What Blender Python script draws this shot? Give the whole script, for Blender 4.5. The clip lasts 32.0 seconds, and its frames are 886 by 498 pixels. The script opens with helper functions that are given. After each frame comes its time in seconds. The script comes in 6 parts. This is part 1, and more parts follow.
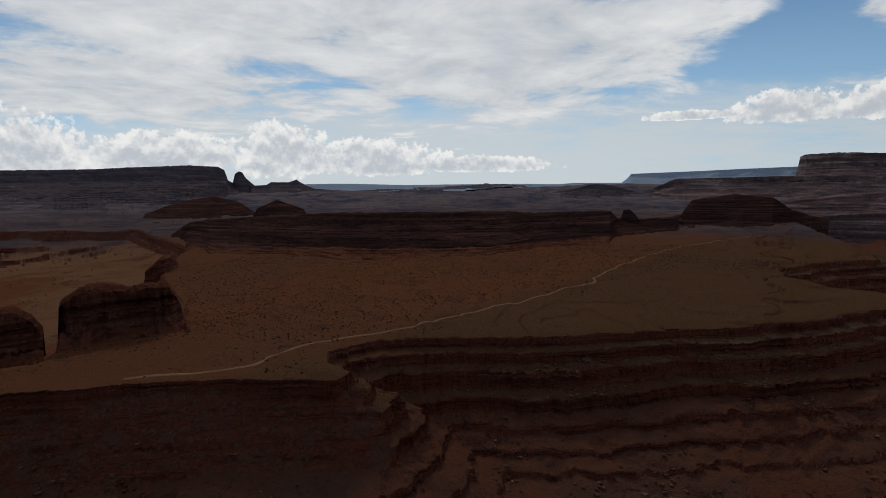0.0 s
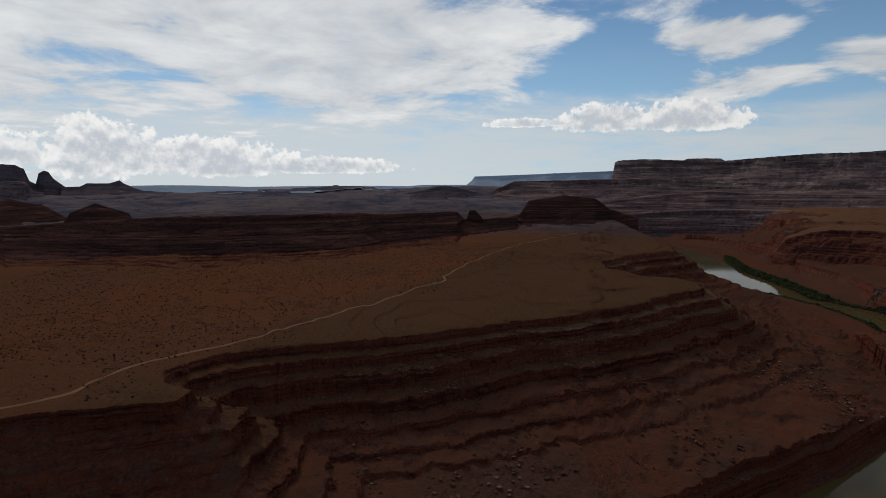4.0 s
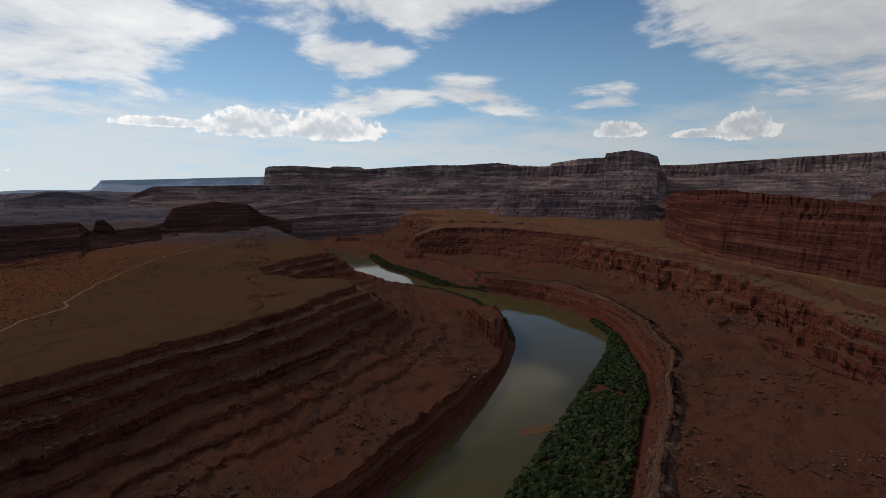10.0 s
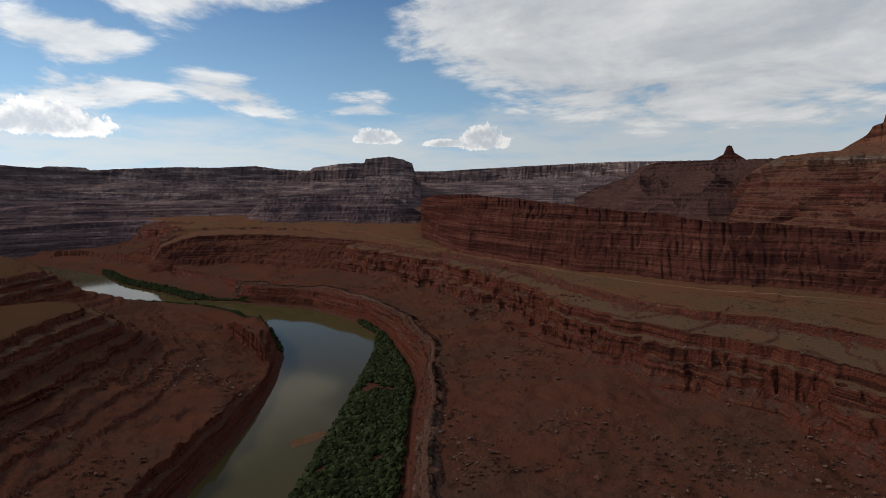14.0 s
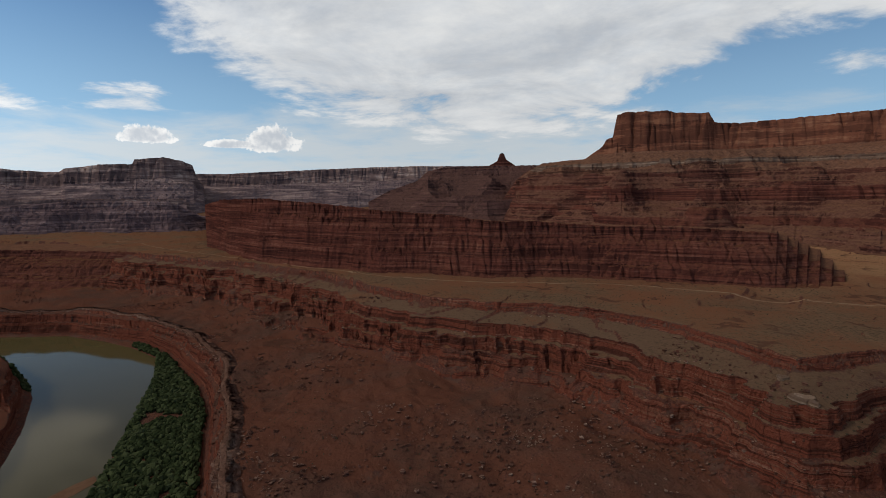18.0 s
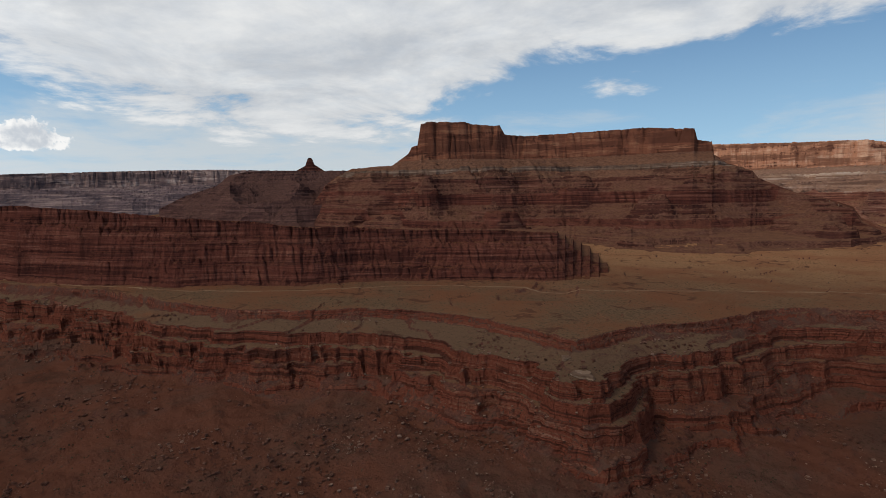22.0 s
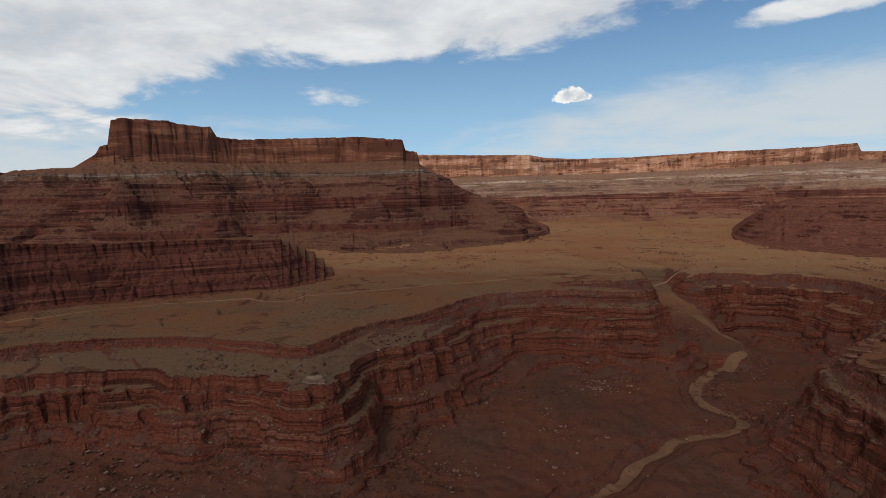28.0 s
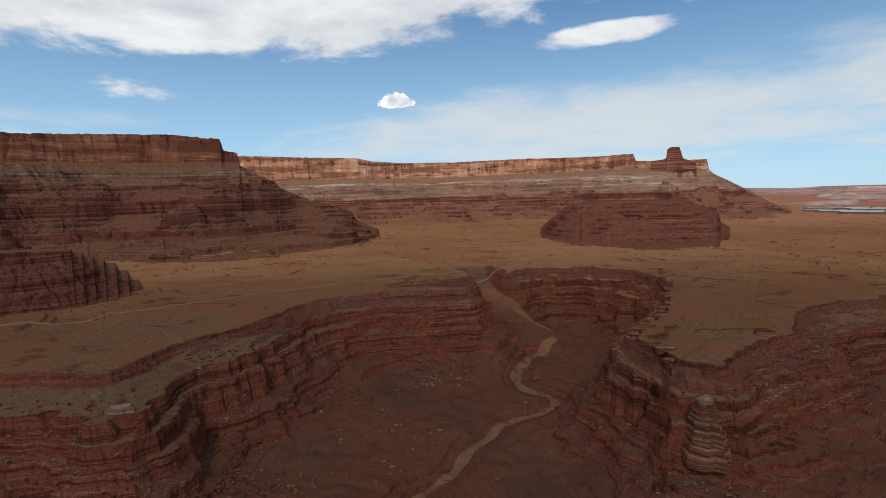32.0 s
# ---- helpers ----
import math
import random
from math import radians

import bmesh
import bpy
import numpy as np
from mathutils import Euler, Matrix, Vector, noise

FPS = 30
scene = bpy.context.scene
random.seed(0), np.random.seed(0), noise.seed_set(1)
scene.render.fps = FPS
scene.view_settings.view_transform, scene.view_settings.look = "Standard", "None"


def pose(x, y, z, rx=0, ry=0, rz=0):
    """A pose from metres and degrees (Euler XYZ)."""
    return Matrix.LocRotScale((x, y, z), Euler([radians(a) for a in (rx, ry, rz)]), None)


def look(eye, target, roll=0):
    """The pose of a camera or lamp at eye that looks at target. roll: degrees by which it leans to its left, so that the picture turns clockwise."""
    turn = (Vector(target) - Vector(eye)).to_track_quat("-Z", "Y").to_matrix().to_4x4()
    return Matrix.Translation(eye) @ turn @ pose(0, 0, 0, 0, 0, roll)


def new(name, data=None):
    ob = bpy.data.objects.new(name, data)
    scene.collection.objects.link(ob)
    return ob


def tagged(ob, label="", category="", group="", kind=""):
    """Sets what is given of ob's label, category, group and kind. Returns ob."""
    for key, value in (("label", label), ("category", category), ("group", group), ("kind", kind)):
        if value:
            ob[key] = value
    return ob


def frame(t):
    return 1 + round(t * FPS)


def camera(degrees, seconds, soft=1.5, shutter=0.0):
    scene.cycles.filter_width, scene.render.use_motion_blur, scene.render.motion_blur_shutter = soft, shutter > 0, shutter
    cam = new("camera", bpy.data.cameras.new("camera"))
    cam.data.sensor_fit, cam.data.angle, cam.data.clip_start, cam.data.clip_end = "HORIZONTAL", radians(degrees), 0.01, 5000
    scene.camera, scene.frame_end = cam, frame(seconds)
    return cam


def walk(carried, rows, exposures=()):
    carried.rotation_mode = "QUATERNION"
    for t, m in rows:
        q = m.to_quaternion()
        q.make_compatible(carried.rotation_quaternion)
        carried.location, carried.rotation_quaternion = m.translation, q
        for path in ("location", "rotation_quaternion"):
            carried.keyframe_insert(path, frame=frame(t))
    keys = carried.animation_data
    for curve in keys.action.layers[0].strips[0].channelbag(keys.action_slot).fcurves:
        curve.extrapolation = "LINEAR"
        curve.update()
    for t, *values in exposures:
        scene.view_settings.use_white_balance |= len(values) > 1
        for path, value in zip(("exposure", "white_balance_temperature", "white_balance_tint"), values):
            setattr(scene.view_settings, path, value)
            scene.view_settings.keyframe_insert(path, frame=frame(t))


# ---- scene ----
cam = camera(78.72, 32.0, soft=0.6)

# seconds, tilt, lean and turn in degrees; the drone hovers and turns on the spot
TURN = [
    (0.0, 83.25, 0.38, -0.04),
    (0.5, 83.28, 0.39, -1.96),
    (1.0, 83.29, 0.40, -4.04),
    (1.5, 83.29, 0.39, -6.11),
    (2.0, 83.28, 0.36, -8.11),
    (2.5, 83.31, 0.33, -10.10),
    (3.0, 83.32, 0.31, -11.94),
    (3.5, 83.33, 0.29, -13.81),
    (5.5, 83.44, 0.28, -21.99),
    (6.0, 83.45, 0.25, -24.41),
    (6.5, 83.48, 0.24, -27.30),
    (7.0, 83.51, 0.24, -30.61),
    (7.5, 83.56, 0.22, -34.08),
    (8.0, 83.61, 0.20, -37.51),
    (8.5, 83.65, 0.19, -40.99),
    (9.0, 83.70, 0.18, -44.41),
    (9.5, 83.76, 0.16, -47.69),
    (10.0, 83.81, 0.17, -51.24),
    (10.5, 83.87, 0.17, -54.72),
    (11.0, 83.92, 0.21, -57.95),
    (11.5, 83.97, 0.22, -61.05),
    (12.0, 84.02, 0.22, -64.17),
    (12.5, 84.05, 0.21, -67.30),
    (13.0, 84.08, 0.21, -70.27),
    (13.5, 84.14, 0.23, -73.09),
    (14.0, 84.19, 0.24, -75.92),
    (14.5, 84.21, 0.26, -78.86),
    (16.5, 84.29, 0.57, -89.51),
    (17.0, 84.32, 0.61, -92.05),
    (17.5, 84.34, 0.66, -94.76),
    (18.0, 84.39, 0.69, -97.34),
    (18.5, 84.42, 0.71, -99.80),
    (19.0, 84.46, 0.71, -102.18),
    (19.5, 84.52, 0.71, -104.56),
    (20.0, 84.56, 0.72, -107.21),
    (20.5, 84.59, 0.77, -110.01),
    (21.0, 84.64, 0.80, -112.62),
    (21.5, 84.66, 0.82, -115.00),
    (22.0, 84.69, 0.88, -117.19),
    (22.5, 84.72, 0.93, -119.53),
    (23.0, 84.74, 0.98, -122.01),
    (23.5, 84.75, 1.04, -124.41),
    (24.0, 84.76, 1.09, -126.81),
    (24.5, 84.77, 1.14, -129.07),
    (25.0, 84.76, 1.15, -131.23),
    (25.5, 84.77, 1.16, -133.46),
    (27.5, 84.72, 1.40, -143.69),
    (28.0, 84.72, 1.44, -146.00),
    (28.5, 84.71, 1.48, -148.23),
    (29.0, 84.71, 1.52, -150.42),
    (29.5, 84.69, 1.54, -152.66),
    (30.0, 84.66, 1.59, -155.11),
    (30.5, 84.65, 1.62, -157.47),
    (31.0, 84.65, 1.63, -159.74),
    (31.5, 84.61, 1.64, -161.91),
    (32.0, 84.58, 1.65, -163.93),
]
EYE = (0.0, 0.0, 200.0)
walk(cam, [(t, pose(*EYE, rx, ry, rz)) for t, rx, ry, rz in TURN], exposures=[(0.0, -0.7), (6.0, -0.6), (10.0, -0.44), (14.0, -0.24), (17.0, -0.13), (23.0, 0.02), (28.0, 0.08), (32.0, 0.22)])

# ---------------------------------------------------------------- light
SUN_AZ, SUN_EL = -12.0, 38.0      # degrees, azimuth clockwise from +y
sun = new("sun", bpy.data.lights.new("sun", "SUN"))
sun.data.energy, sun.data.angle, sun.data.color = 1.1, radians(9), (1.0, 0.9, 0.76)
sun.matrix_world = look((0, 0, 900), (-math.sin(radians(SUN_AZ)) * math.cos(radians(SUN_EL)) * 100,
                                      -math.cos(radians(SUN_AZ)) * math.cos(radians(SUN_EL)) * 100,
                                      900 - math.sin(radians(SUN_EL)) * 100))


# ---------------------------------------------------------------- node helpers
class Nodes:
    """Short-hand for building a node tree."""

    def __init__(self, tree):
        self.tree = tree
        tree.nodes.clear()

    def put(self, socket, value):
        if isinstance(value, bpy.types.NodeSocket):
            self.tree.links.new(value, socket)
        else:
            socket.default_value = value

    def math(self, op, a, b=0.0, c=0.0, clamp=False):
        n = self.tree.nodes.new("ShaderNodeMath")
        n.operation, n.use_clamp = op, clamp
        for i, v in enumerate((a, b, c)):
            self.put(n.inputs[i], v)
        return n.outputs[0]

    def step(self, x, lo, hi):
        n = self.tree.nodes.new("ShaderNodeMapRange")
        n.interpolation_type = "SMOOTHSTEP"
        self.put(n.inputs[0], x)
        self.put(n.inputs[1], lo)
        self.put(n.inputs[2], hi)
        return n.outputs[0]

    def mix(self, f, a, b, kind="MIX"):
        n = self.tree.nodes.new("ShaderNodeMix")
        n.data_type, n.blend_type = "RGBA", kind
        self.put(n.inputs[0], f)
        for s, v in ((n.inputs[6], a), (n.inputs[7], b)):
            self.put(s, (*v, 1.0) if isinstance(v, tuple) and len(v) == 3 else v)
        return n.outputs[2]

    def xyz(self, x, y, z):
        n = self.tree.nodes.new("ShaderNodeCombineXYZ")
        for i, v in enumerate((x, y, z)):
            self.put(n.inputs[i], v)
        return n.outputs[0]

    def split(self, v):
        n = self.tree.nodes.new("ShaderNodeSeparateXYZ")
        self.put(n.inputs[0], v)
        return n.outputs

    def noise(self, v, scale, detail=4.0, rough=0.55, warp=0.0):
        n = self.tree.nodes.new("ShaderNodeTexNoise")
        self.put(n.inputs["Vector"], v)
        n.inputs["Scale"].default_value, n.inputs["Detail"].default_value = scale, detail
        n.inputs["Roughness"].default_value, n.inputs["Distortion"].default_value = rough, warp
        return n.outputs[0]

    def cracks(self, v, scale, chaos=0.8):
        """Distance from the nearest joint of a field of blocks."""
        n = self.tree.nodes.new("ShaderNodeTexVoronoi")
        n.feature = "DISTANCE_TO_EDGE"
        self.put(n.inputs["Vector"], v)
        n.inputs["Scale"].default_value, n.inputs["Randomness"].default_value = scale, chaos
        return n.outputs["Distance"]

    def ramp(self, f, stops):
        n = self.tree.nodes.new("ShaderNodeValToRGB")
        self.put(n.inputs[0], f)
        e = n.color_ramp.elements
        while len(e) < len(stops):
            e.new(0.5)
        for k, (p, col) in zip(e, stops):
            k.position, k.color = p, (*col, 1.0)
        return n.outputs[0]


# ---------------------------------------------------------------- sky and clouds
world = bpy.data.worlds.new("world")
scene.world = world
world.use_nodes = True
W = Nodes(world.node_tree)
tex = W.tree.nodes.new("ShaderNodeTexSky")
tex.sky_type, tex.sun_disc = "NISHITA", False
tex.sun_elevation, tex.sun_rotation = radians(SUN_EL), radians(SUN_AZ)
tex.altitude, tex.air_density, tex.dust_density, tex.ozone_density = 1400, 1.0, 0.6, 1.2
co = W.tree.nodes.new("ShaderNodeTexCoord").outputs["Generated"]
vx, vy, vz = W.split(co)
az = W.math("MULTIPLY", W.math("ARCTAN2", vx, vy), 180 / math.pi)
# azimuth runs on past 180 so that the whole turn is one stretch
az = W.math("ADD", az, W.math("MULTIPLY", W.math("LESS_THAN", az, -100.0), 360.0))
el = W.math("MULTIPLY", W.math("ARCSINE", vz), 180 / math.pi)
flat = W.math("MAXIMUM", W.math("ADD", vz, 0.10), 0.05)
deck = W.xyz(W.math("DIVIDE", vx, flat), W.math("DIVIDE", vy, flat), 0.0)
ragged = W.noise(deck, 1.3, 7.0, 0.62, 0.3)
fine = W.noise(deck, 5.0, 6.0, 0.6)
puff = W.noise(co, 26.0, 6.0, 0.62)
crumb = W.noise(co, 95.0, 5.0, 0.6)
lift = W.tree.nodes.new("ShaderNodeVectorMath")
W.put(lift.inputs[0], co)
lift.inputs[1].default_value = (0.0, 0.0, 0.012)
above = W.noise(lift.outputs[0], 26.0, 6.0, 0.62)
ra = W.math("MULTIPLY", W.math("SUBTRACT", ragged, 0.5), 1.0)


def bank(a, e, wa, we, strength=1.0, lean=0.0):
    """How far a sheet of cloud centred on that azimuth and elevation covers a direction."""
    da = W.math("DIVIDE", W.math("SUBTRACT", az, a), wa)
    de = W.math("DIVIDE", W.math("SUBTRACT", W.math("SUBTRACT", el, e), W.math("MULTIPLY", W.math("SUBTRACT", az, a), lean)), we)
    q = W.math("ADD", W.math("MULTIPLY", da, da), W.math("MULTIPLY", de, de))
    return W.math("MULTIPLY", W.math("SUBTRACT", 1.0, q), strength)


def pile(a, e, wa, we):
    """A heaped cloud on a flat foot."""
    da = W.math("DIVIDE", W.math("SUBTRACT", az, a), wa)
    de = W.math("DIVIDE", W.math("SUBTRACT", el, e), we)
    de = W.math("MULTIPLY", de, W.math("ADD", 1.0, W.math("MULTIPLY", W.math("LESS_THAN", de, 0.0), 1.6)))
    return W.math("SUBTRACT", 1.0, W.math("ADD", W.math("MULTIPLY", da, da), W.math("MULTIPLY", de, de)))


def together(items):
    out = items[0]
    for i in items[1:]:
        out = W.math("MAXIMUM", out, i)
    return out


# high sheets: azimuth, elevation, half widths, weight, lean
sheets = together([bank(*b) for b in (
    (-20, 24, 42, 17, 1.0), (4, 14, 24, 8.5, 1.0), (-30, 9, 22, 4, 0.8), (46, 21.5, 20, 6.5, 0.85), (42, 13.2, 6, 2.4, 0.8),
    (55, 9.8, 6, 1.8, 0.7, -0.15), (44, 9.2, 8, 1.6, 0.5), (67, 9, 6, 1.2, 0.3), (96, 16, 26, 9.5, 1.3, -0.12), (112, 17, 22, 8.5, 1.2, 0.12),
    (150, 20, 32, 6.2, 1.1, 0.05), (180.5, 15.2, 7, 1.0, 0.6, 0.05), (195, 21, 12, 4.5, 0.7), (136.5, 11.2, 3.2, 1.1, 0.22, 0.05))])
veils = together([bank(*b) for b in (
    (0, 3, 60, 7.5, 0.9), (60, 3.5, 45, 4.5, 0.75), (100, 4.0, 40, 6, 0.8), (180, 6.8, 34, 4.6, 0.85, 0.02), (215, 8, 30, 6, 0.8))])
thick = W.step(W.math("ADD", W.math("MULTIPLY", sheets, 0.75), W.math("MULTIPLY", ra, 2.7)), -0.05, 0.40)
thick = W.math("MULTIPLY", thick, W.math("ADD", 0.72, W.math("MULTIPLY", fine, 0.45)), clamp=True)
thin = W.math("MULTIPLY", W.step(W.math("ADD", W.math("MULTIPLY", veils, 0.8), W.math("MULTIPLY", ra, 1.5)), -0.1, 0.7), 0.8)
# heaped clouds with flat feet
heaps = together([pile(*b) for b in (
    (-40, 2.2, 10, 4.8), (-27, 2.2, 9, 3.4), (-16, 2.2, 6, 4.4), (-7, 2.0, 9, 3.2), (4, 1.8, 9, 1.5), (24.5, 6.2, 5.5, 0.8), (32.0, 6.0, 5.5, 2.5), (40.0, 5.9, 6.0, 2.6), (69, 5.6, 2.9, 1.4),
    (80, 5.2, 3.2, 2.1), (77, 5.1, 3.5, 0.7), (159.4, 9.7, 2.1, 1.2))])
heap = W.step(W.math("ADD", heaps, W.math("ADD", W.math("MULTIPLY", W.math("SUBTRACT", puff, 0.5), 1.7), W.math("MULTIPLY", W.math("SUBTRACT", crumb, 0.5), 1.5))), 0.14, 0.46)
lit = W.step(W.math("ADD", W.math("ADD", W.math("MULTIPLY", W.math("SUBTRACT", puff, above), 2.4), W.math("MULTIPLY", W.math("SUBTRACT", crumb, 0.5), 0.5)), W.math("MULTIPLY", W.step(heaps, 1.0, 0.2), 0.55)), -0.25, 0.75)
blue = W.mix(W.step(el, -2.0, 28.0), (0.36, 0.61, 0.82), (0.025, 0.12, 0.34))
nishita = W.mix(1.0, tex.outputs[0], (0.08, 0.08, 0.08), "MULTIPLY")
blue = W.mix(0.75, nishita, blue)
white = W.mix(W.step(ragged, 0.3, 0.75), (0.51, 0.54, 0.58), (0.81, 0.82, 0.82))
deck_cover = W.math("MULTIPLY", W.step(el, 24.0, 42.0), W.math("ADD", 0.72, W.math("MULTIPLY", ragged, 0.3)), clamp=True)
blue = W.mix(deck_cover, blue, (0.31, 0.295, 0.27))
sky = W.mix(thin, blue, (0.60, 0.63, 0.645))
sky = W.mix(thick, sky, white)
sky = W.mix(heap, sky, W.mix(lit, (0.52, 0.56, 0.61), (0.87, 0.87, 0.86)))
# the air is brighter towards the sun
toward = W.math("ADD", W.math("MULTIPLY", vx, math.sin(radians(SUN_AZ))), W.math("MULTIPLY", vy, math.cos(radians(SUN_AZ))))
glow = W.math("ADD", 1.0, W.math("MULTIPLY", W.step(toward, -0.35, 1.0), 0.56))
back = W.tree.nodes.new("ShaderNodeBackground")
W.put(back.inputs[0], sky)
W.put(back.inputs[1], glow)
out = W.tree.nodes.new("ShaderNodeOutputWorld")
W.put(out.inputs[0], back.outputs[0])


# ---------------------------------------------------------------- materials
def material(name, rough=0.95):
    m = bpy.data.materials.new(name)
    m.use_nodes = True
    n = Nodes(m.node_tree)
    b = n.tree.nodes.new("ShaderNodeBsdfPrincipled")
    b.inputs["Roughness"].default_value = rough
    b.inputs["Specular IOR Level"].default_value = 0.0
    o = n.tree.nodes.new("ShaderNodeOutputMaterial")
    n.tree.links.new(b.outputs[0], o.inputs[0])
    geo = n.tree.nodes.new("ShaderNodeNewGeometry")
    return m, n, b, geo


def bump(n, b, height, strength, distance):
    k = n.tree.nodes.new("ShaderNodeBump")
    k.inputs["Strength"].default_value, k.inputs["Distance"].default_value = strength, distance
    n.put(k.inputs["Height"], height)
    n.put(b.inputs["Normal"], k.outputs[0])


def rock(name, dark, mid, pale, band=0.12, streak=0.05, grain=0.35, size=1.0, soil=None, drip=0.35, scree=None):
    """Layered sandstone: beds along z, drips down the faces, blotches and grain; soil lies where it is flat."""
    m, n, b, geo = material(name)
    p = geo.outputs["Position"]
    x, y, z = n.split(p)
    beds = n.noise(n.xyz(n.math("MULTIPLY", x, 0.004), n.math("MULTIPLY", y, 0.004), n.math("MULTIPLY", z, band)), 1.0, 6.0, 0.7)
    drips = n.noise(n.xyz(n.math("MULTIPLY", x, streak), n.math("MULTIPLY", y, streak), n.math("MULTIPLY", z, streak * 0.12)), 1.0, 5.0, 0.6)
    blot = n.noise(p, 0.012 * size, 5.0, 0.6)
    gr = n.noise(p, grain, 5.0, 0.65)
    f = n.math("ADD", n.math("ADD", n.math("MULTIPLY", beds, 1.7), n.math("MULTIPLY", drips, drip * 1.3)), n.math("MULTIPLY", gr, 0.4))
    col = n.ramp(n.math("SUBTRACT", f, 0.55 + 0.65 * drip), [(0.28, dark), (0.46, mid), (0.58, mid), (0.76, pale)])
    col = n.mix(n.step(blot, 0.45, 0.7), col, n.mix(0.5, col, dark))
    # hard dark and pale bed seams, broken lengthwise; dark ones also paint ledge shade
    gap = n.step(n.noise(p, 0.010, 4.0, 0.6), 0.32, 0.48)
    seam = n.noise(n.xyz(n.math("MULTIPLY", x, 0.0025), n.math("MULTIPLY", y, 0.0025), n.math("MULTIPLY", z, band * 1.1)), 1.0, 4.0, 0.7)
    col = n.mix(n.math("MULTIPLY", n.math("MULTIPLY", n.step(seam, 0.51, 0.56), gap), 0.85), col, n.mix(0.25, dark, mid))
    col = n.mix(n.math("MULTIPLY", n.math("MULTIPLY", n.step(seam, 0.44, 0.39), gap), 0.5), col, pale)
    if scree:
        nz = n.split(geo.outputs["Normal"])[2]
        col = n.mix(n.math("MULTIPLY", n.step(n.math("ADD", nz, n.math("MULTIPLY", n.math("SUBTRACT", gr, 0.5), 0.3)), 0.42, 0.66), 0.85), col, n.mix(n.step(gr, 0.35, 0.65), n.mix(0.45, scree, dark), scree))
    if soil:
        nz = n.split(geo.outputs["Normal"])[2]
        s = n.mix(n.step(n.noise(p, 0.03, 5.0, 0.6), 0.35, 0.65), soil[0], soil[1])
        s = n.mix(n.math("MULTIPLY", n.step(gr, 0.4, 0.75), 0.5), s, n.mix(0.5, s, dark))
        col = n.mix(n.step(n.math("ADD", nz, n.math("MULTIPLY", n.math("SUBTRACT", gr, 0.5), 0.25)), 0.90, 0.985), col, s)
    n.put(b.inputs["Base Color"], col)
    bump(n, b, n.math("ADD", n.math("MULTIPLY", gr, 0.6), n.math("ADD", n.math("MULTIPLY", beds, 1.2), n.math("MULTIPLY", drips, 2.5 * drip))), 0.9, 4.0)
    return m


def plain(name, a, c, scale, rough=0.95, relief=0.3):
    m, n, b, geo = material(name, rough)
    p = geo.outputs["Position"]
    g = n.noise(p, scale, 6.0, 0.65)
    h = n.noise(p, scale * 0.12, 4.0, 0.6)
    n.put(b.inputs["Base Color"], n.mix(n.step(n.math("ADD", n.math("MULTIPLY", g, 0.6), n.math("MULTIPLY", h, 0.5)), 0.35, 0.75), a, c))
    bump(n, b, g, 0.6, relief)
    return m


DARK, RED, PALE = (0.062, 0.026, 0.021), (0.205, 0.064, 0.040), (0.35, 0.185, 0.13)
# one cliff sandstone in two copies: dimmed for cloud shadow, brightened for sun
ROCK_CAP = rock("shaded_orange_sandstone", (0.07, 0.029, 0.021), (0.19, 0.075, 0.046), (0.29, 0.14, 0.085), 0.03, 0.03, 0.12)
# its dark drips also stand for shadow in the joints between buttresses
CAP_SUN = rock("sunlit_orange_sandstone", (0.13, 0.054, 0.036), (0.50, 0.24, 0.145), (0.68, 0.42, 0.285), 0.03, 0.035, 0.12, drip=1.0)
GREY_LEDGE = rock("grey_brown_ledge_rock", (0.07, 0.042, 0.032), (0.17, 0.112, 0.083), (0.32, 0.24, 0.19), 0.14, 0.02, 0.12, soil=((0.17, 0.095, 0.062), (0.20, 0.12, 0.08)), drip=0.2, scree=(0.17, 0.102, 0.07))
ROCK_SLOPE = rock("brown_shale_slope", (0.045, 0.022, 0.017), (0.125, 0.056, 0.038), (0.24, 0.135, 0.092), 0.09, 0.02, 0.12, soil=((0.18, 0.086, 0.053), (0.21, 0.105, 0.064)), drip=0.2, scree=(0.205, 0.104, 0.066))
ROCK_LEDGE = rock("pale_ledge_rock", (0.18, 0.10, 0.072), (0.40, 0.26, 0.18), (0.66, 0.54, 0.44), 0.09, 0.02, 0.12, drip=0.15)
ROCK_LOW = rock("chocolate_red_beds", (0.038, 0.017, 0.015), (0.110, 0.042, 0.031), (0.21, 0.10, 0.07), 0.16, 0.03, 0.15, soil=((0.165, 0.08, 0.049), (0.20, 0.097, 0.058)), drip=0.3, scree=(0.178, 0.084, 0.055))
ROCK_RED = rock("dark_red_cliff", (0.046, 0.018, 0.015), (0.122, 0.041, 0.030), (0.205, 0.086, 0.06), 0.18, 0.10, 0.3, soil=((0.14, 0.058, 0.032), (0.16, 0.075, 0.04)), drip=0.35, scree=(0.150, 0.056, 0.037))
# the red beds of ROCK_LOW again, brightened in colour to look sunlit
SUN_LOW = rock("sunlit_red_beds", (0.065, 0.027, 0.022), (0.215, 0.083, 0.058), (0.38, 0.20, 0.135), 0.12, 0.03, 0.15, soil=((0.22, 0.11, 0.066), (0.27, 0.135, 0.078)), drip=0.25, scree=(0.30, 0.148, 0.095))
# dark copy of the red beds, with cloud shadow put into the colour
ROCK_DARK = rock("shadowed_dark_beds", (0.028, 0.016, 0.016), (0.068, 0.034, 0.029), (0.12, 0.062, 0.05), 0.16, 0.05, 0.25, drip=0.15)
